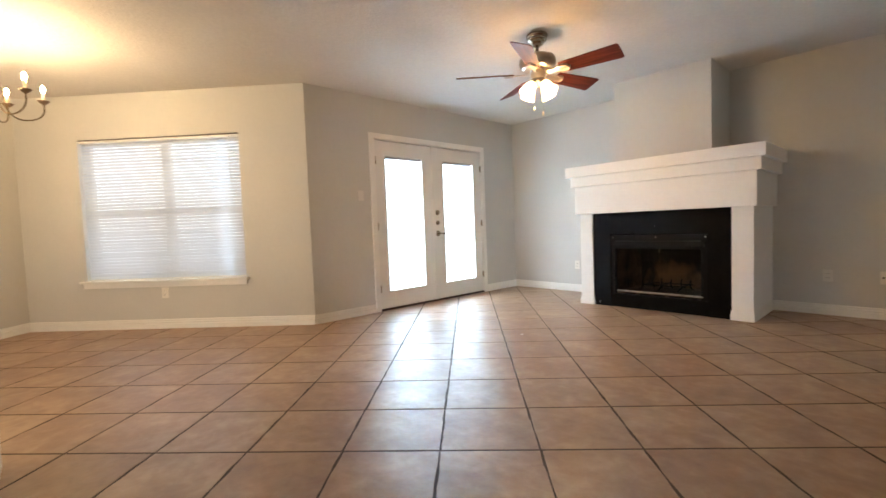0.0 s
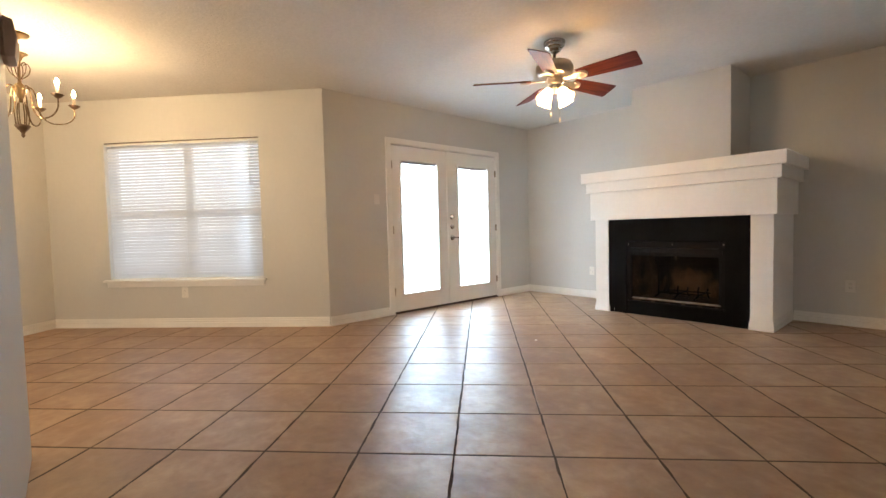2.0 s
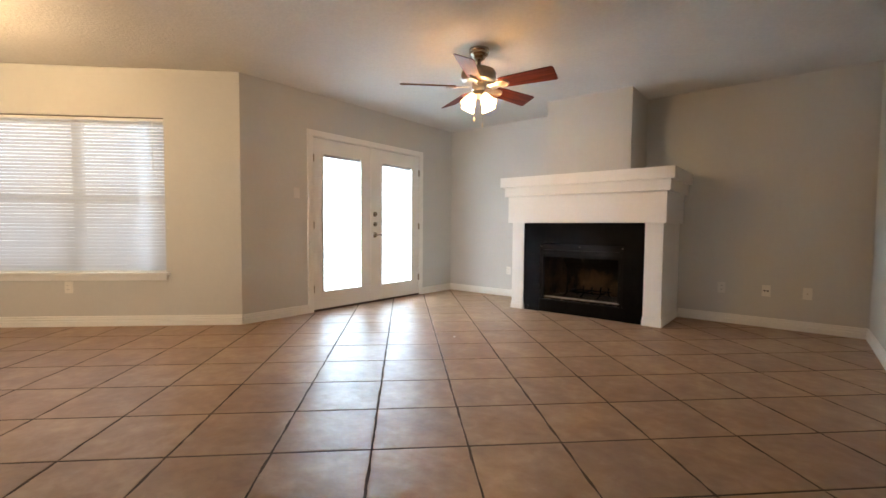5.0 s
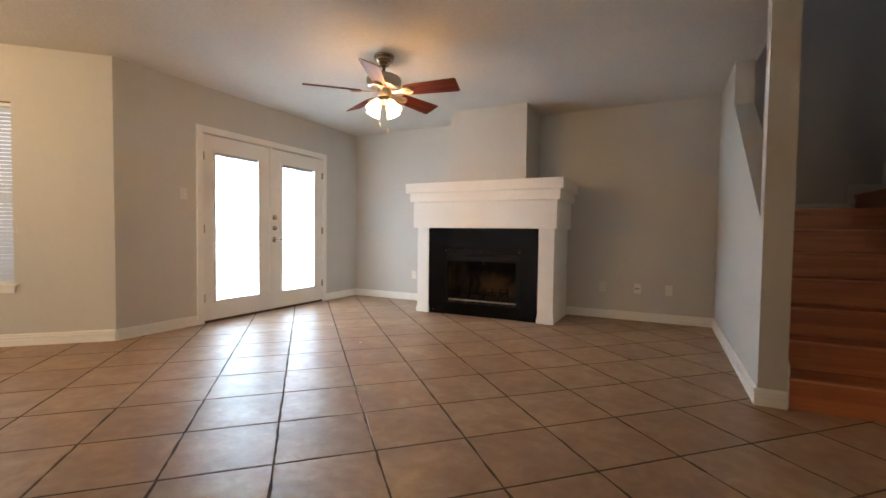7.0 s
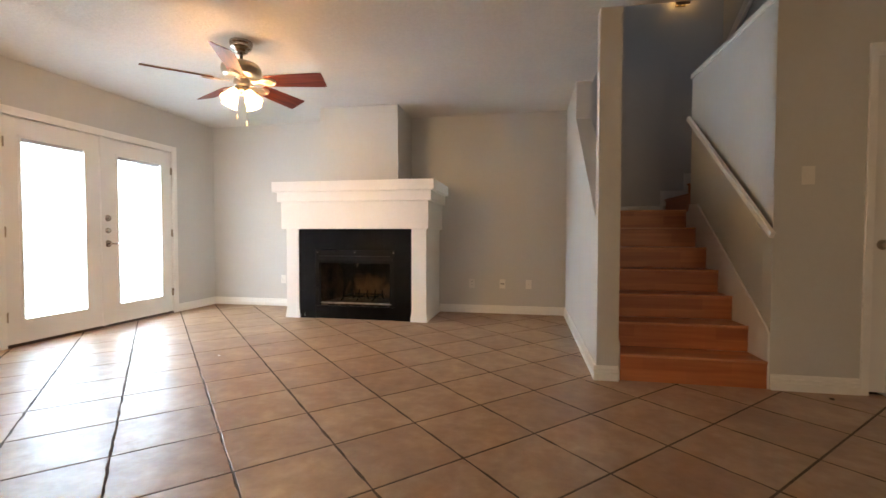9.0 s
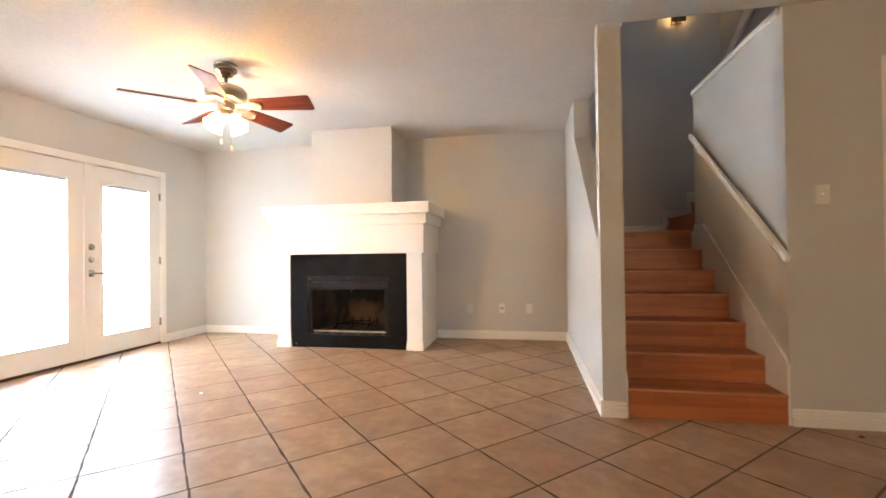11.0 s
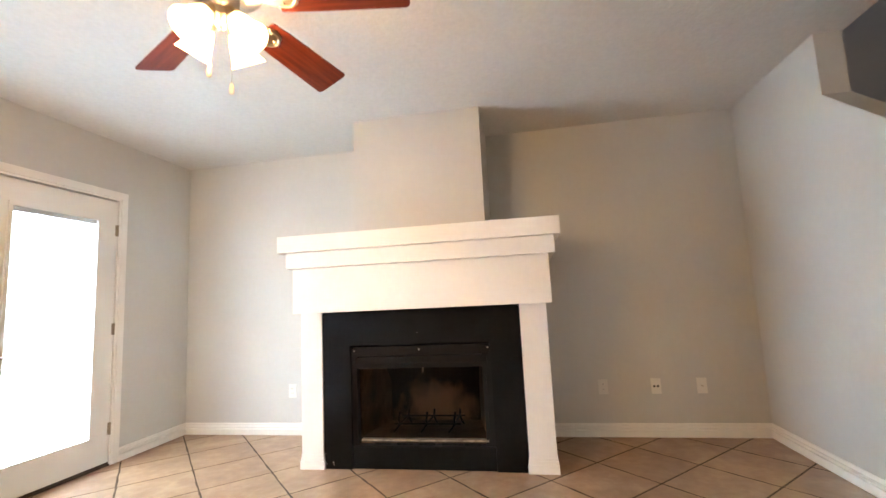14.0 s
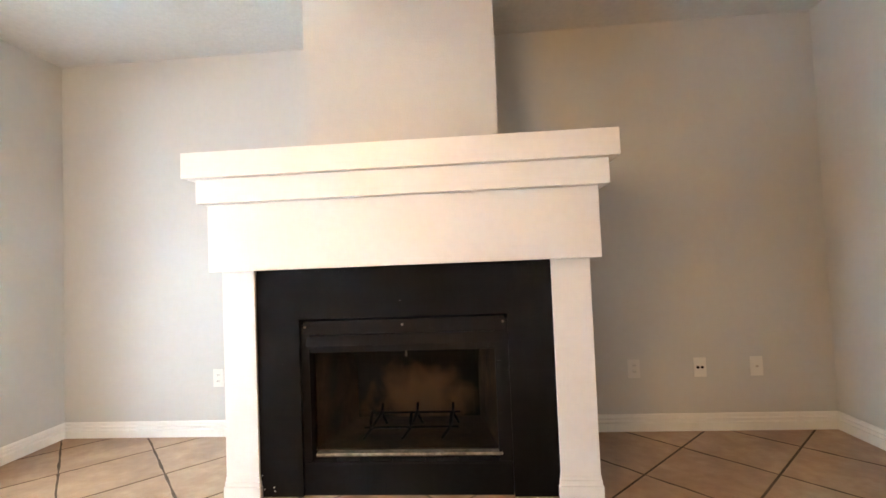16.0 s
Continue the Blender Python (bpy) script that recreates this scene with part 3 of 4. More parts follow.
# ---- fireplace ----
def fireplace():
    t = thing("fireplace", pose(0, 0, 0), "white painted mantel round a black surround and dark firebox", "fireplace")
    part("mantel_shelf", boxes((1.485, 3.441, -0.906, 0, 1.502, 1.62), bevel=0.003), WHITE, t)
    part("mantel_moulding", boxes((1.533, 3.402, -0.872, 0, 1.388, 1.502), bevel=0.003), WHITE, t)
    part("frieze", boxes((1.563, 3.362, -0.832, 0, 1.070, 1.388), bevel=0.003), WHITE, t)
    for x0, x1 in ((1.59, 1.75), (3.15, 3.325)):
        leg = part("pilaster", boxes((x0, x1, -0.768, 0, 0, 1.07), bevel=0.003), WHITE, t)
        b = 0.010
        part("plinth", boxes((x0 - b, x1 + b, -0.778, 0, 0, 0.055), (x0 - b * 0.6, x1 + b * 0.6, -0.774, 0, 0.055, 0.078), (x0 - b * 0.3, x1 + b * 0.3, -0.771, 0, 0.078, 0.098), bevel=0.003), WHITE, leg)
    ix0, ix1, iz1 = 1.957, 2.943, 0.83
    y = -0.755
    part("surround", prism([(1.75, 0), (1.75, 1.054), (3.15, 1.054), (3.15, 0), (ix1, 0), (ix1, iz1), (ix0, iz1), (ix0, 0)], "y", y, -0.60), BLACK, t, "flat black painted surround")
    part("shadow_gap", boxes((1.75, 3.15, y + 0.006, -0.60, 1.054, 1.07)), BLACK, t)
    ins = part("firebox_frame", boxes((ix0, ix0 + 0.040, -0.735, -0.68, 0.15, 0.80), (ix1 - 0.062, ix1, -0.735, -0.68, 0.15, 0.80), (ix0, ix1, -0.728, -0.68, 0.665, 0.69)), IRON, t, "black steel firebox frame")
    part("lower_panel", boxes((ix0 + 0.002, ix1 - 0.002, -0.742, -0.60, 0, 0.142), bevel=0.003), BLACK, ins)
    part("hood", prism([(-0.735, 0.745), (-0.752, 0.70), (-0.752, 0.69), (-0.70, 0.69), (-0.70, 0.75)], "x", ix0 + 0.03, ix1 - 0.03), IRON, ins, "black sheet-steel smoke hood")
    part("upper_louvre", prism([(-0.728, 0.815), (-0.742, 0.757), (-0.742, 0.752), (-0.70, 0.752), (-0.70, 0.815)], "x", ix0 + 0.012, ix1 - 0.012), IRON, ins)
    part("ledge", boxes((ix0 + 0.06, ix1 - 0.045, -0.738, -0.70, 0.180, 0.193), bevel=0.002), STEEL, ins, "worn bare steel ledge")
    part("lower_louvre", boxes((ix0 + 0.01, ix1 - 0.005, -0.744, -0.70, 0.142, 0.153), bevel=0.002), IRON, ins)
    for i in range(5):
        x = ix0 + 0.16 + i * 0.155
        part("vent_slot", boxes((x, x + 0.11, -0.741, -0.737, 0.158, 0.172)), HOLE, ins)
    for x in (ix0 + 0.02, (ix0 + ix1) / 2, ix1 - 0.02):
        part("screw", lathe([(0, 0.004), (0.006, 0.003), (0.007, 0)], 10, m=pose(x, -0.735, 0.79, 90, 0, 0)), STEEL, ins)
    for z in (0.32, 0.56):
        part("hinge_clip", boxes((ix1 - 0.055, ix1 - 0.04, -0.741, -0.735, z - 0.05, z + 0.05)), HOLE, ins)
    for x, z, k in ((1.758, 0.10, 0.0045), (1.768, 0.035, 0.004), (1.815, 0.045, 0.005), (1.819, 0.028, 0.003), (1.872, 0.62, 0.002), (2.445, 0.905, 0.0025)):
        part("paint_chip", prism([(x - k, z), (x - 0.2 * k, z - 0.8 * k), (x + 0.7 * k, z - 0.5 * k), (x + k, z + 0.9 * k), (x - 0.1 * k, z + 0.3 * k)], "y", y - 0.0008, y), PAINTED, t, "chipped pale paint fleck")
    # the chamber narrows towards its back
    fx0, fx1, bx0, bx1 = ix0 + 0.040, ix1 - 0.062, 2.09, 2.80
    box = part("firebox", prism([(ix0 - 0.01, -0.68), (ix0 - 0.01, -0.13), (ix1 + 0.01, -0.13), (ix1 + 0.01, -0.68), (ix1, -0.68), (ix1, -0.15), (ix0, -0.15), (ix0, -0.68)], "z", 0.15, 0.83), IRON, t, "sooty firebox")
    part("side_brick_panel", prism([(fx0, -0.66), (bx0, -0.24), (bx0 - 0.04, -0.22), (fx0 - 0.05, -0.64)], "z", 0.19, 0.72), SOOT, box)
    part("side_brick_panel", prism([(fx1, -0.66), (bx1, -0.24), (bx1 + 0.04, -0.22), (fx1 + 0.05, -0.64)], "z", 0.19, 0.72), SOOT, box)
    part("rear_brick_panel", prism([(-0.24, 0.19), (-0.24, 0.50), (-0.40, 0.74), (-0.36, 0.74), (-0.20, 0.50), (-0.20, 0.19)], "x", bx0 - 0.03, bx1 + 0.03), REAR, box)
    part("hearth_panel", boxes((ix0, ix1, -0.68, -0.16, 0.15, 0.19)), BRICKF, box)
    part("chamber_top", boxes((ix0, ix1, -0.68, -0.16, 0.74, 0.76)), IRON, box)
    part("damper_handle", tube([(2.45, -0.64, 0.74), (2.45, -0.645, 0.62)], 0.005, 8), STEEL, box)
    gr = thing("fire_grate", pose(2.45, -0.45, 0.19), "black iron log grate with three upright prongs", "grate")
    for z0 in (-0.12, 0.1):
        part("cross_bar", tube([(-0.24, z0, 0.06), (0.24, z0, 0.06)], 0.006, 8), IRON, gr)
    for x in (-0.2, 0.0, 0.2):
        part("prong", tube(curve_points([(x, 0.14, 0.10), (x, 0.1, 0.065), (x, -0.1, 0.065), (x, -0.15, 0.09), (x + 0.01, -0.155, 0.15)], 5), 0.008, 8), IRON, gr)
        part("foot", tube([(x, -0.11, 0.06), (x - 0.05, -0.12, 0.0)], 0.008, 8), IRON, gr)
        part("foot", tube([(x, 0.1, 0.06), (x + 0.03, 0.1, 0.0)], 0.008, 8), IRON, gr)
    part("door_glass", boxes((fx0, fx1, -0.692, -0.688, 0.195, 0.665)), FIREGLASS, ins, "smoky glass")


fireplace()
structure("chimney_breast", boxes((1.967, 2.948, -0.622, 0, 1.621, CEIL)), WALL, "painted chimney breast above the mantel", "wall")


# ---- stairs ----
RISE, GO, Y0 = 0.1782, 0.2527, -2.437
X0, X1 = 5.064, 5.995


def stairs():
    t = thing("staircase", pose(0, 0, 0), "enclosed staircase with orange-brown laminate treads and risers", "stairs", kind="structure")
    for i in range(7):
        y, z = Y0 + i * GO, i * RISE
        part("riser", boxes((X0 + 0.012, X1 - 0.012, y, y + 0.02, z + 0.001, z + RISE - 0.018)), STAIRWOOD, t)
        depth = GO if i < 6 else 0.95
        part("tread", boxes((X0 + 0.012, X1 - 0.012, y - 0.004, y + depth - 0.001 if i < 6 else -0.002, z + RISE - 0.018, z + RISE), bevel=0.004), STAIRWOOD, t)
        part("nosing", boxes((X0 + 0.012, X1 - 0.012, y - 0.009, y + 0.016, z + RISE - 0.010, z + RISE + 0.004), bevel=0.004), NOSING, t, "pale rounded laminate nosing strip")
    top = 7 * RISE
    for i, x in enumerate((6.06, 6.30)):
        z = top + i * RISE
        part("riser", boxes((x, x + 0.02, -0.985, -0.002, z + 0.001, z + RISE - 0.018)), STAIRWOOD, t)
        part("tread", boxes((x - 0.015, 6.30 if i == 0 else 6.635, -0.985, -0.002, z + RISE - 0.018, z + RISE), bevel=0.003), STAIRWOOD, t)
    part("landing_edge", boxes((X1 - 0.011, 6.06, -0.985, -0.002, top - 0.018, top)), STAIRWOOD, t)
    for i in range(5):
        y, z = -0.99 - i * GO, top + 2 * RISE + i * RISE
        part("riser", boxes((6.12, 6.635, y - 0.02, y, z + 0.001, z + RISE - 0.018)), STAIRWOOD, t)
        part("tread", boxes((6.12, 6.635, y - GO, y + 0.014, z + RISE - 0.018, z + RISE)), STAIRWOOD, t)
    run = [(Y0, 0.0), (Y0, 0.36), (Y0 + 0.03, 0.40), (-1.20, 1.29), (-1.0, 1.30), (-0.99, 1.245), (-0.925, 1.225), (-0.925, 1.0)]
    part("skirt_board", prism(run + [(-0.925, 0.9)], "x", X1 - 0.014, X1 - 0.001), WHITE, t, "white painted stair skirt board")
    part("skirt_board", prism([(Y0, 0.0), (Y0, 0.245), (-0.98, 1.27), (-0.98, 0.9)], "x", X0 + 0.001, X0 + 0.014), WHITE, t, "white painted stair skirt board")
    part("stepped_skirt", prism([(6.0, top + 0.1), (6.0, top + 0.28), (6.25, top + 0.28), (6.25, top + 0.48), (6.63, top + 0.48), (6.63, top + 0.38), (6.35, top + 0.38), (6.35, top + 0.18), (6.08, top + 0.18), (6.08, top + 0.1)], "y", -0.016, -0.001), WHITE, t, "white stepped skirt trim")


stairs()


def handrail():
    t = thing("handrail", pose(0, 0, 0), "white painted wall handrail with a rounded lower end", "handrail")
    a, b = Vector((5.94, -2.545, 1.0)), Vector((5.94, -1.06, 2.108))
    d = (b - a).normalized()
    n = Vector((0, -d.z, d.y))
    L = (b - a).length
    bm = bmesh.new()
    add_box(bm, -0.014, 0.014, 0, L, -0.021, 0.021, bevel=0.006)
    m = Matrix(((1, 0, 0, a.x), (0, d.y, n.y, a.y), (0, d.z, n.z, a.z), (0, 0, 0, 1)))
    bmesh.ops.transform(bm, matrix=m, verts=bm.verts)
    part("rail", bm, WHITE, t)
    for f in (0.12, 0.5, 0.88):
        p = a + d * (L * f)
        br = part("bracket", tube(curve_points([(5.994, p.y, p.z - 0.09), (5.965, p.y, p.z - 0.085), (5.94, p.y, p.z - 0.06), (5.94, p.y, p.z - 0.03)], 5), 0.006, 8), WHITE, t, "small painted bracket")
        part("bracket_rose", lathe([(0, 0.006), (0.02, 0.005), (0.024, 0)], 16, m=pose(5.9945, p.y, p.z - 0.09, 0, -90, 0)), WHITE, br)


handrail()
# sloped trim band, placed and sized to fit the camera's view; depth assumed
up = thing("upper_trim_band", pose(0, 0, 0), "pale sloped trim band on the upper flight's wall", "handrail")
bm = boxes((-0.018, 0.018, 0, 1.9, -0.055, 0.055), bevel=0.006)
bmesh.ops.transform(bm, matrix=pose(6.60, -0.10, 3.0, 31.2, 0, 180), verts=bm.verts)
part("rail", bm, WHITE, up)
for d in (0.25, 0.95, 1.65):
    part("bracket", tube([(6.639, -0.10 - d * 0.855, 2.94 + d * 0.518), (6.60, -0.10 - d * 0.855, 2.985 + d * 0.518)], 0.006, 8), BRASS, up)


def sconce():
    t = thing("wall_sconce", pose(6.18, 0, 3.745), "dark bronze wall sconce with amber glow on stair wall", "wall lamp")
    part("back_plate", boxes((-0.055, 0.055, -0.012, -0.001, -0.085, 0.03), bevel=0.003), BRONZE, t)
    part("front_shade", boxes((-0.075, 0.075, -0.105, -0.09, -0.10, 0.05), bevel=0.003), BRONZE, t)
    part("strut", boxes((-0.02, 0.02, -0.089, -0.011, -0.065, -0.055)), BRONZE, t)
    part("lit_glass", boxes((-0.045, 0.045, -0.075, -0.025, -0.05, 0.035), bevel=0.006), SCONCEGLOW, t, "lit amber glass")


sconce()


# ---- closet door ----
def closet_door():
    t = thing("door_2", pose(0, 0, 0), "white painted closet door with white casing and a nickel knob", "door", kind="structure")
    y = -2.437
    part("casing", boxes((6.497, 6.54, y - 0.016, y, 0, 2.12), (7.35, 7.393, y - 0.016, y, 0, 2.12), (6.497, 7.393, y - 0.016, y, 2.12, 2.176), bevel=0.003), WHITE, t)
    part("jamb", boxes((6.53, 6.548, y - 0.006, y + 0.11, 0, 2.12), (7.342, 7.36, y - 0.006, y + 0.11, 0, 2.12), (6.548, 7.342, y - 0.006, y + 0.11, 2.10, 2.12)), WHITE, t)
    leaf = part("door_leaf", boxes((6.55, 7.34, y + 0.004, y + 0.04, 0.02, 2.098), bevel=0.002), DOORWHITE, t)
    part("knob", lathe([(0, 0.062), (0.02, 0.06), (0.027, 0.048), (0.022, 0.034), (0.011, 0.026), (0.011, 0.008), (0.03, 0.006), (0.032, 0)], 24, m=pose(6.602, y + 0.004, 0.943, 90, 0, 0)), NICKEL, leaf, "satin nickel knob")


closet_door()


# ---- ceiling fan ----
def ceiling_fan():
    t = thing("ceiling_fan", pose(2.19, -2.425, CEIL), "brushed nickel ceiling fan with five cherry blades and lit glass shades", "ceiling fan")
    part("canopy", lathe([(0, 0), (0.086, 0), (0.088, -0.006), (0.086, -0.022), (0.078, -0.026), (0.078, -0.032), (0.082, -0.036), (0.078, -0.050), (0.060, -0.062), (0.052, -0.066), (0.050, -0.082), (0.032, -0.092), (0.02, -0.098), (0, -0.098)], 40), POLISHED, t, "polished nickel canopy")
    part("downrod", lathe([(0, -0.08), (0.013, -0.08), (0.013, -0.14), (0.022, -0.145), (0.026, -0.165), (0, -0.17)], 20), BRONZE, t)
    part("motor_housing", lathe([(0, -0.155), (0.05, -0.157), (0.10, -0.166), (0.138, -0.184), (0.15, -0.206), (0.15, -0.240), (0.142, -0.248), (0.142, -0.266), (0.11, -0.28), (0.07, -0.285), (0, -0.286)], 40), NICKEL, t)
    part("switch_housing", lathe([(0, -0.28), (0.055, -0.285), (0.06, -0.30), (0.06, -0.335), (0.05, -0.35), (0.03, -0.36), (0, -0.362)], 32), NICKEL, t)
    zb = -0.312
    for k in range(5):
        m = pose(0, 0, 0, 0, 0, 7.2 + 72 * k) @ pose(0, 0, zb, -20, 0, 0)
        outline = []
        outline += [(0.20, -0.060), (0.30, -0.068), (0.60, -0.081)]
        outline += [(0.675 - 0.02 + 0.02 * math.sin(a), -0.063 - 0.02 * math.cos(a)) for a in [radians(15 * q) for q in range(7)]]
        outline += [(x, -y) for x, y in reversed(outline)]
        b = prism(outline, "z", -0.003, 0.003)
        bmesh.ops.bevel(b, geom=[e for e in b.edges if abs(e.verts[0].co.z - e.verts[1].co.z) < 1e-6], offset=0.0015, segments=1, affect="EDGES")
        blade = part("blade", b, BLADE, t, "cherry-stained wooden blade")
        blade.matrix_basis = m
        part("top_veneer", prism([(x * 0.995 + 0.001, y * 0.97) for x, y in outline], "z", 0.003, 0.0042), BLADE_TOP, blade, "paler upper face")
        arm = prism([(0.085, -0.018), (0.15, -0.014), (0.19, -0.034), (0.235, -0.042), (0.272, -0.03), (0.285, 0.0), (0.272, 0.03), (0.235, 0.042), (0.19, 0.034), (0.15, 0.014), (0.085, 0.018)], "z", -0.0115, -0.0035, bevel=0.002)
        part("blade_iron", arm, NICKEL, blade, "cast nickel blade bracket")
        part("iron_loop", tube(curve_points([(0.2, -0.03, -0.013), (0.25, -0.03, -0.016), (0.275, 0, -0.016), (0.25, 0.03, -0.016), (0.2, 0.03, -0.013)], 5), 0.006, 8), NICKEL, blade)
        for sx, sy in ((0.222, -0.022), (0.222, 0.022), (0.258, 0)):
            part("screw", lathe([(0, -0.0175), (0.005, -0.0165), (0.006, -0.0115)], 8, m=Matrix.Translation((sx, sy, 0))), NICKEL, blade)
    part("light_fitter", lathe([(0, -0.355), (0.04, -0.355), (0.05, -0.37), (0.045, -0.39), (0.02, -0.405), (0.012, -0.42), (0, -0.425)], 28), NICKEL, t)
    for k in range(4):
        az = 81 + 90 * k
        m = pose(0, 0, -0.368, 0, 0, az) @ pose(0.045, 0, 0, 0, 0, 0) @ pose(0, 0, 0, 0, 145, 0)
        arm = part("lamp_arm", lathe([(0, 0), (0.02, 0.0), (0.024, 0.03), (0.03, 0.036), (0.03, 0.045), (0, 0.046)], 18), NICKEL, t)
        arm.matrix_basis = m
        prof = [(0.026, 0.04), (0.033, 0.055), (0.042, 0.085), (0.047, 0.11), (0.054, 0.132), (0.064, 0.148)]
        bmx = lathe(prof + [(r - 0.004, z) for r, z in reversed(prof)], 28)
        part("glass_shade", bmx, SHADEGLOW, arm, "lit frosted tulip glass shade")
        part("bulb", lathe([(0, 0.045), (0.012, 0.05), (0.014, 0.07), (0.027, 0.1), (0.024, 0.122), (0, 0.135)], 16), FANBULB, arm)
    for x, y, z in ((0.03, 0.02, -0.62), (-0.022, -0.03, -0.575)):
        c = part("pull_chain", tube([(x, y, -0.35), (x, y, z)], 0.0016, 6), NICKEL, t)
        part("chain_pull", lathe([(0, 0.0), (0.005, -0.002), (0.008, -0.022), (0.008, -0.038), (0, -0.045)], 12, m=Matrix.Translation((x, y, z))), CREAM, c)


ceiling_fan()


# ---- chandelier ----
def chandelier():
    t = thing("chandelier", pose(-0.165, -5.76, CEIL), "antique brass chandelier with six lit candle bulbs", "chandelier")
    part("canopy", lathe([(0, 0), (0.07, 0), (0.072, -0.006), (0.062, -0.018), (0.025, -0.026), (0.012, -0.04), (0, -0.04)], 32), BRASS, t)
    for i in range(4):
        link = tube([(0.009 * math.cos(a), 0, -0.02 * math.sin(a)) for a in [radians(30 * q) for q in range(13)]], 0.0025, 6)
        ln = part("chain_link", link, BRASS, t)
        ln.matrix_basis = pose(0, 0, -0.055 - 0.03 * i, 0, 0, 90 * (i % 2))
    part("upper_dish", lathe([(0, -0.165), (0.012, -0.165), (0.03, -0.15), (0.055, -0.142), (0.057, -0.146), (0.03, -0.165), (0.015, -0.20), (0.01, -0.24), (0, -0.24)], 28), BRASS, t)
    part("column", lathe([(0, -0.16), (0.011, -0.17), (0.009, -0.3), (0.012, -0.36), (0.03, -0.38), (0.033, -0.41), (0.02, -0.45), (0.012, -0.47), (0.012, -0.5), (0, -0.505)], 24), BRASS, t)
    part("finial", lathe([(0, -0.66), (0.006, -0.665), (0.045, -0.668), (0.048, -0.675), (0.03, -0.70), (0.014, -0.72), (0.009, -0.735), (0.012, -0.745), (0, -0.765)], 24), BRONZE, t)
    for k in range(6):
        az = 42 + 60 * k
        arm = part("arm", tube(curve_points([(0.012, 0, -0.47), (0.03, 0, -0.40), (0.06, 0, -0.385), (0.085, 0, -0.44), (0.10, 0, -0.56), (0.16, 0, -0.625), (0.25, 0, -0.615), (0.305, 0, -0.56), (0.31, 0, -0.475)], 8), 0.0052, 8), BRASS, t, "curved brass arm")
        arm.matrix_basis = pose(0, 0, 0, 0, 0, az)
        part("stay", tube(curve_points([(0.03, 0, -0.5), (0.04, 0, -0.58), (0.035, 0, -0.668)], 6), 0.004, 8), BRASS, arm)
        part("scroll", tube(curve_points([(0.012, 0, -0.33), (0.05, 0, -0.29), (0.062, 0, -0.24), (0.045, 0, -0.21), (0.025, 0, -0.225)], 6), 0.0035, 8), BRASS, arm)
        pm = Matrix.Translation((0.31, 0, 0))
        part("drip_pan", lathe([(0, -0.478), (0.02, -0.476), (0.038, -0.462), (0.040, -0.464), (0.02, -0.484), (0.008, -0.492), (0, -0.492)], 20, m=pm), BRONZE, arm)
        part("candle_sleeve", lathe([(0.0, -0.476), (0.0105, -0.476), (0.0105, -0.40), (0, -0.40)], 14, m=pm), CREAM, arm)
        part("flame_bulb", lathe([(0, -0.40), (0.006, -0.399), (0.0115, -0.382), (0.0105, -0.369), (0.005, -0.352), (0, -0.343)], 14, m=pm), BULBGLOW, arm, "lit candle bulb")


chandelier()


# ---- chime, switches, outlets ----
chime = thing("door_chime", pose(1.68, -5.725, 1.865), "brown-grey plastic door chime box on the hall wall", "door chime")
part("base", boxes((-0.07, 0.07, 0, 0.012, -0.08, 0.08), bevel=0.002), CHIME, chime)
part("cover", prism([(0.012, -0.086), (0.045, -0.078), (0.054, 0.0), (0.045, 0.076), (0.012, 0.086)], "x", -0.078, 0.078, bevel=0.005), CHIME, chime)


def plate(name, m, label, kind, finish=PLATE):
    t = thing(name, m, label, "outlet" if kind != "switch" else "light switch", "wall outlets" if kind != "switch" else "light switches")
    part("cover_plate", boxes((-0.036, 0.036, 0, 0.006, -0.058, 0.058), bevel=0.0025), finish, t)
    if kind == "outlet":
        for z in (-0.02, 0.02):
            o = part("socket", boxes((-0.016, 0.016, 0.005, 0.0085, z - 0.014, z + 0.014), bevel=0.002), finish, t)
            for x in (-0.006, 0.006):
                part("slot", boxes((x - 0.0012, x + 0.0012, 0.0082, 0.009, z - 0.004, z + 0.006)), HOLE, o)
    elif kind == "jacks":
        for x in (-0.012, 0.014):
            part("jack", lathe([(0, 0.010), (0.008, 0.009), (0.009, 0.005)], 12, m=pose(x, 0, 0, -90, 0, 0)), HOLE, t, "dark cable jack")
    elif kind == "coax":
        part("jack", lathe([(0, 0.016), (0.005, 0.015), (0.006, 0.005)], 12, m=pose(0, 0, 0, -90, 0, 0)), NICKEL, t)
    else:
        n = 2 if kind == "double" else 1
        for i in range(n):
            x = (i - (n - 1) / 2) * 0.03
            part("toggle", boxes((x - 0.005, x + 0.005, 0.004, 0.016, -0.004, 0.012), bevel=0.002), finish, t)
    return t


for x, kind, label in ((1.09, "outlet", "white wall outlet beside the fireplace"), (3.753, "outlet", "wall outlet painted over in the wall colour"), (4.145, "jacks", "white wall plate with two dark cable jacks"), (4.473, "coax", "white wall plate with one coaxial jack")):
    plate("wall_outlet", NORTH @ pose(4.92 - x, 0, 0.378), label, kind, PAINTED if x == 3.753 else PLATE)
plate("wall_outlet", WIN @ pose(1.64, 0, 0.388), "white wall outlet under the window", "outlet")
plate("light_switch", WEST @ pose(2.808, 0, 1.38), "painted-over light switch beside the French doors", "switch", PAINTED)
plate("light_switch", Matrix(((-1, 0, 0, 6.185), (0, -1, 0, -2.437), (0, 0, 1, 1.38), (0, 0, 0, 1))), "white light switch between stairs and closet door", "switch")

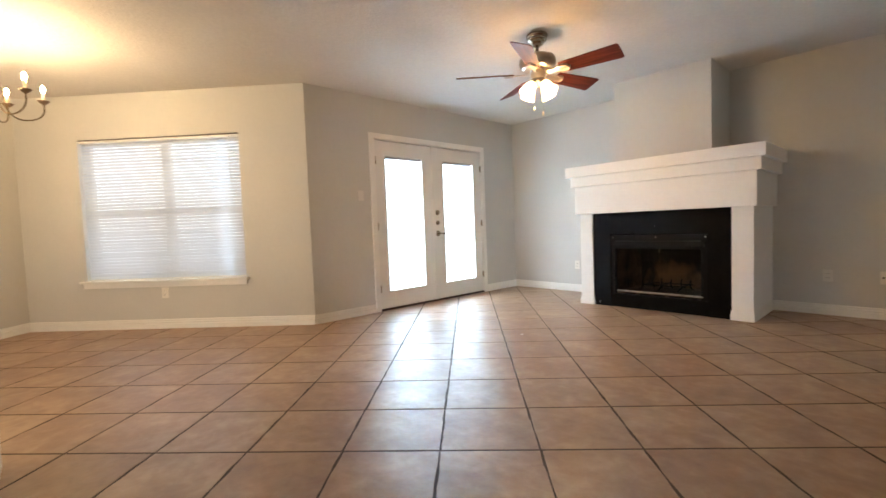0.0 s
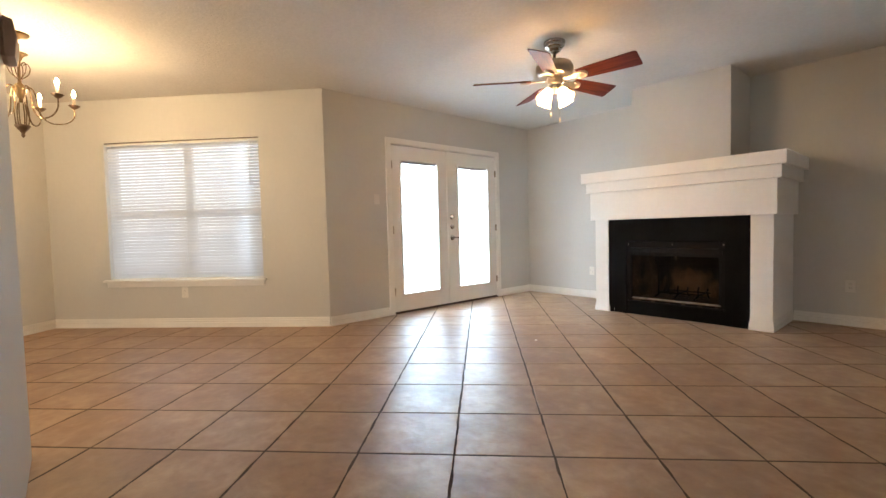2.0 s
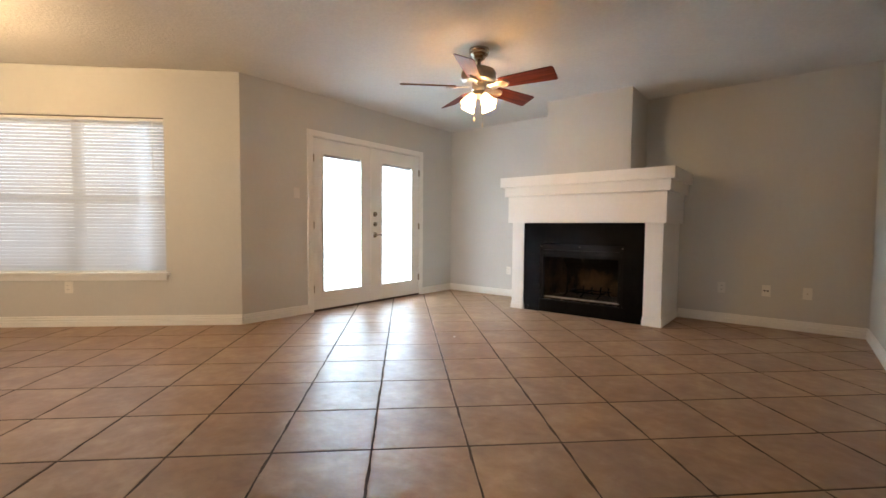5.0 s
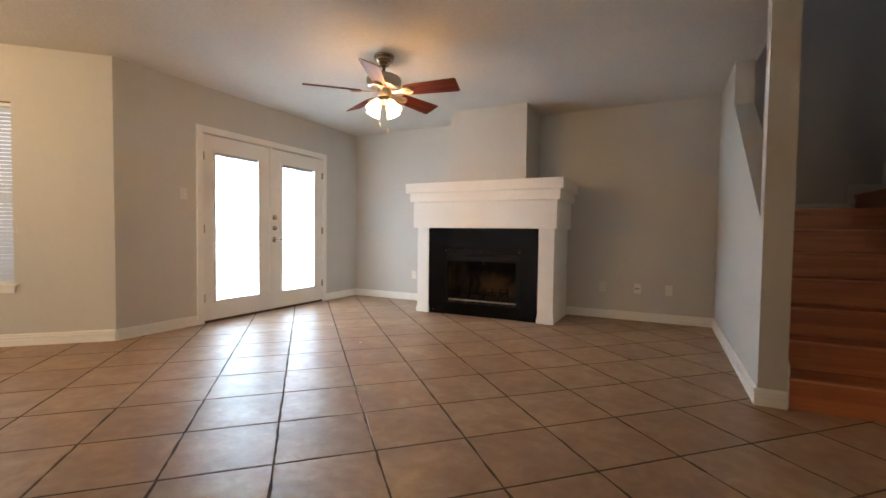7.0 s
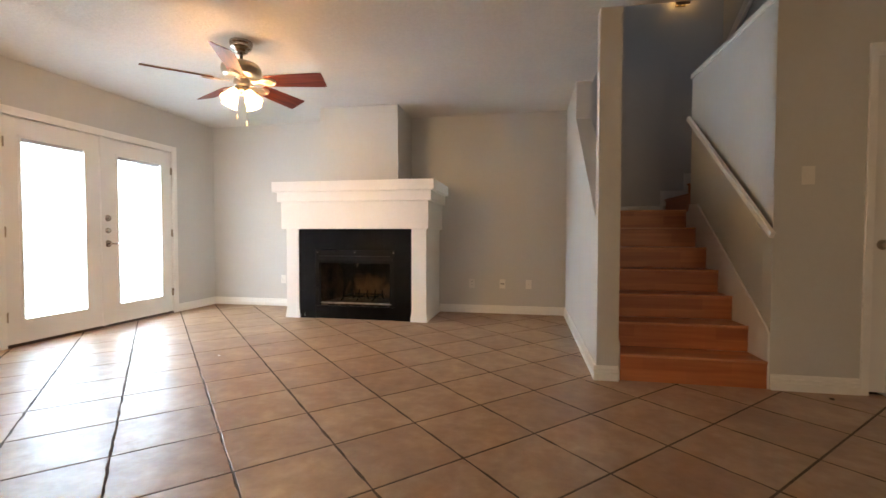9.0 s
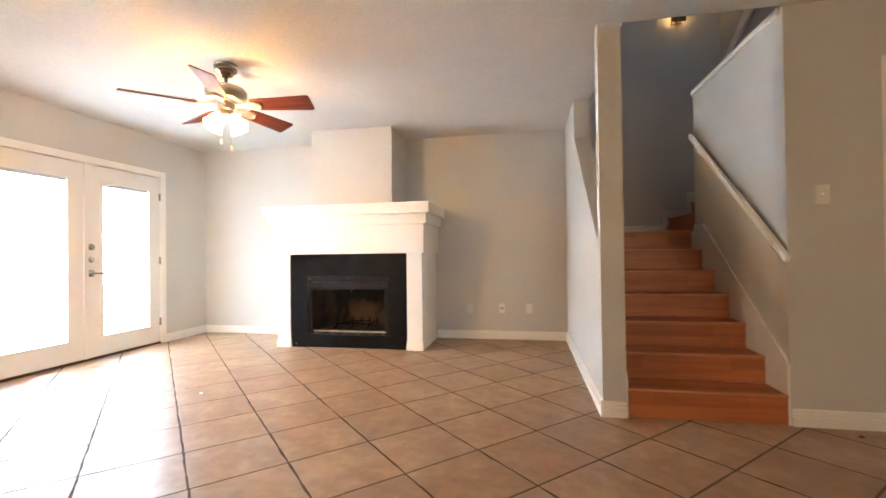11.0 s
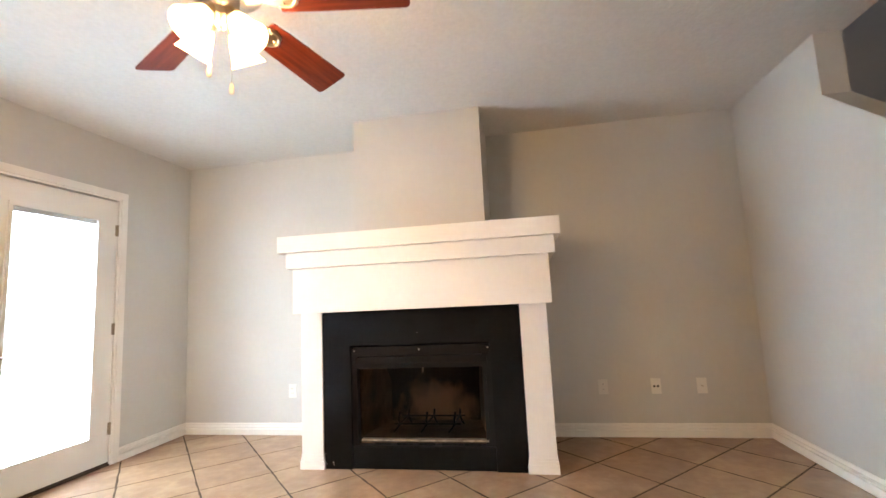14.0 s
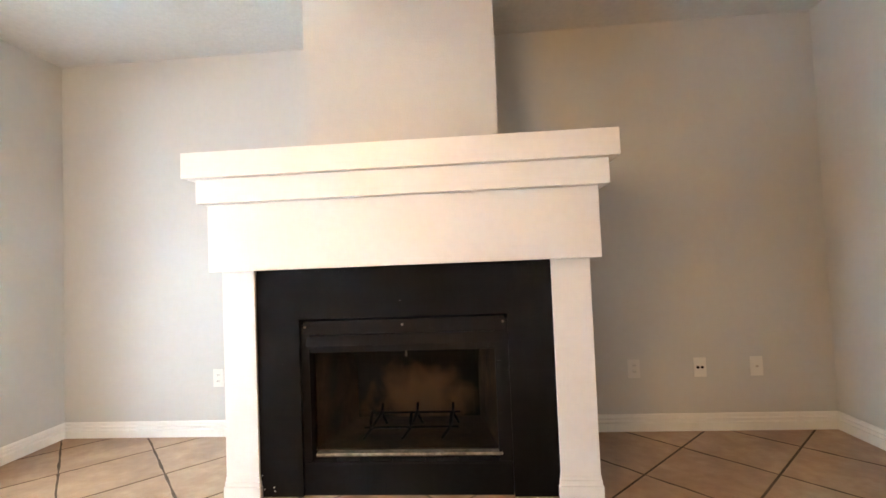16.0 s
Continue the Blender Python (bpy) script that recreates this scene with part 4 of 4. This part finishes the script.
def scrap(name, x, y, r, material, label, category, seed):
    """A small crumpled bit lying on the floor."""
    rng = random.Random(seed)
    bm = bmesh.new()
    bmesh.ops.create_icosphere(bm, subdivisions=2, radius=r)
    for v in bm.verts:
        v.co *= rng.uniform(0.6, 1.15)
        v.co.z = max(0.0, v.co.z * 0.5 + r * 0.25)
    ob = new(name, mesh_of(name, bm, material))
    ob.location = (x, y, 0.0)
    return tagged(ob, label, category)


scrap("paper_scrap", 1.96, -2.435, 0.012, PLATE, "small crumpled white paper scrap on the tile floor", "scrap", 3)
scrap("dry_leaf", 6.275, -2.564, 0.014, RUBBER, "small dark brown dry leaf bit on the tile floor", "debris", 5)

# ---- outdoors ----
structure("ground", boxes((-400, 400, -400, 400, -0.6, -0.16)), EARTH, "plain ground outside the house", "ground")

# ---- tiled floor, last ----
floor = structure("floor", boxes((-5.0, 8.76, -8.46, T, -0.15, -0.0014)), GROUT, "diagonal beige-brown stone-look ceramic tile floor with dark grout", "floor")
PITCH, TILE_A = 0.441, radians(44.2)
E1 = (PITCH * math.cos(TILE_A), PITCH * math.sin(TILE_A))
E2 = (-E1[1], E1[0])
ANCHOR = (-0.1443, 0.1218)
GAP = 0.0112


def clip(poly, nx, ny, d):
    """Keeps the part of a polygon where nx*x + ny*y >= d."""
    out = []
    for (ax, ay), (bx, by) in zip(poly, poly[1:] + poly[:1]):
        fa, fb = nx * ax + ny * ay - d, nx * bx + ny * by - d
        if fa >= 0:
            out.append((ax, ay))
        if fa * fb < 0:
            k = fa / (fa - fb)
            out.append((ax + k * (bx - ax), ay + k * (by - ay)))
    return out


def tile_mesh(poly, cx, cy):
    """A tile with a softened, slightly uneven rim."""
    bm = bmesh.new()
    rings = []
    for shrink, z in ((0.0, -0.004), (0.0, -0.0009), (0.0016, 0.0)):
        ring = []
        for x, y in poly:
            d = math.hypot(x - cx, y - cy) or 1
            f = 1 - shrink * 1.4 / d
            ring.append(bm.verts.new((((x - cx) * f), ((y - cy) * f), z)))
        rings.append(ring)
    for p, q in zip(rings, rings[1:]):
        for i in range(len(p)):
            j = (i + 1) % len(p)
            bm.faces.new((p[i], p[j], q[j], q[i]))
    bm.faces.new(rings[-1])
    bmesh.ops.recalc_face_normals(bm, faces=bm.faces)
    return bm


half = (1 - GAP / PITCH) / 2


def rim(cx, cy, seed):
    rng = random.Random(seed)
    corners = [(half * (a * E1[0] + b * E2[0]), half * (a * E1[1] + b * E2[1])) for a, b in ((1, -1), (1, 1), (-1, 1), (-1, -1))]
    pts = []
    for (ax, ay), (bx, by) in zip(corners, corners[1:] + corners[:1]):
        for k in range(8):
            f = k / 8
            w = rng.uniform(-0.0021, 0.0021)
            pts.append((cx + ax + (bx - ax) * f + w, cy + ay + (by - ay) * f + w))
    return pts


shapes = [mesh_of("tile", tile_mesh(rim(0, 0, s), 0, 0), TILE) for s in range(7)]
wnx, wny = math.sin(WIN_A), -math.cos(WIN_A)
wd = wny * -3.442
unx, uny = math.cos(WIN_A), math.sin(WIN_A)
ud = uny * -3.442 - 3.22
spots = []
for i in range(-24, 28):
    for j in range(-30, 16):
        cx = ANCHOR[0] + (i + 0.5) * E1[0] + (j + 0.5) * E2[0]
        cy = ANCHOR[1] + (i + 0.5) * E1[1] + (j + 0.5) * E2[1]
        if -4.6 < cx < 8.8 and -8.5 < cy < 0.32:
            spots.append((cx, cy))
spots.sort(key=lambda p: math.hypot(p[0] - 2.6, p[1] + 3.2))
count = 0
rest = bmesh.new()
for k, (cx, cy) in enumerate(spots):
    poly = rim(cx, cy, k % 7)
    west = (1, 0, 0.0) if cy > -3.442 else (wnx, wny, wd)
    edges = [(0, -1, 0.0), west, (unx, uny, ud), (-1, 0, -8.6), (0, 1, -8.3)]
    if cx > 5.3 and cy > -2.9:
        edges.append((0, -1, 2.41))
    cut = poly
    for c in edges:
        if cut and any(c[0] * x + c[1] * y < c[2] for x, y in cut):
            cut = clip(cut, *c)
    if len(cut) < 3:
        continue
    mx, my = sum(p[0] for p in cut) / len(cut), sum(p[1] for p in cut) / len(cut)
    if count >= 300:
        piece = tile_mesh(cut, mx, my)
        bmesh.ops.translate(piece, vec=(mx, my, 0), verts=piece.verts)
        spare = bpy.data.meshes.new("spare")
        piece.to_mesh(spare)
        piece.free()
        rest.from_mesh(spare)
        bpy.data.meshes.remove(spare)
        continue
    if cut is poly:
        ob = new("tile", shapes[k % 7])
        ob.matrix_basis = pose(cx, cy, random.uniform(-0.0003, 0.0003), random.uniform(-0.04, 0.04), random.uniform(-0.04, 0.04), 0)
    else:
        ob = new("tile", mesh_of("tile", tile_mesh(cut, mx, my), TILE))
        ob.location = (mx, my, 0)
    count += 1
    ob.parent = floor
tagged(part("outer_tiles", rest, TILE, floor), kind="stuff")
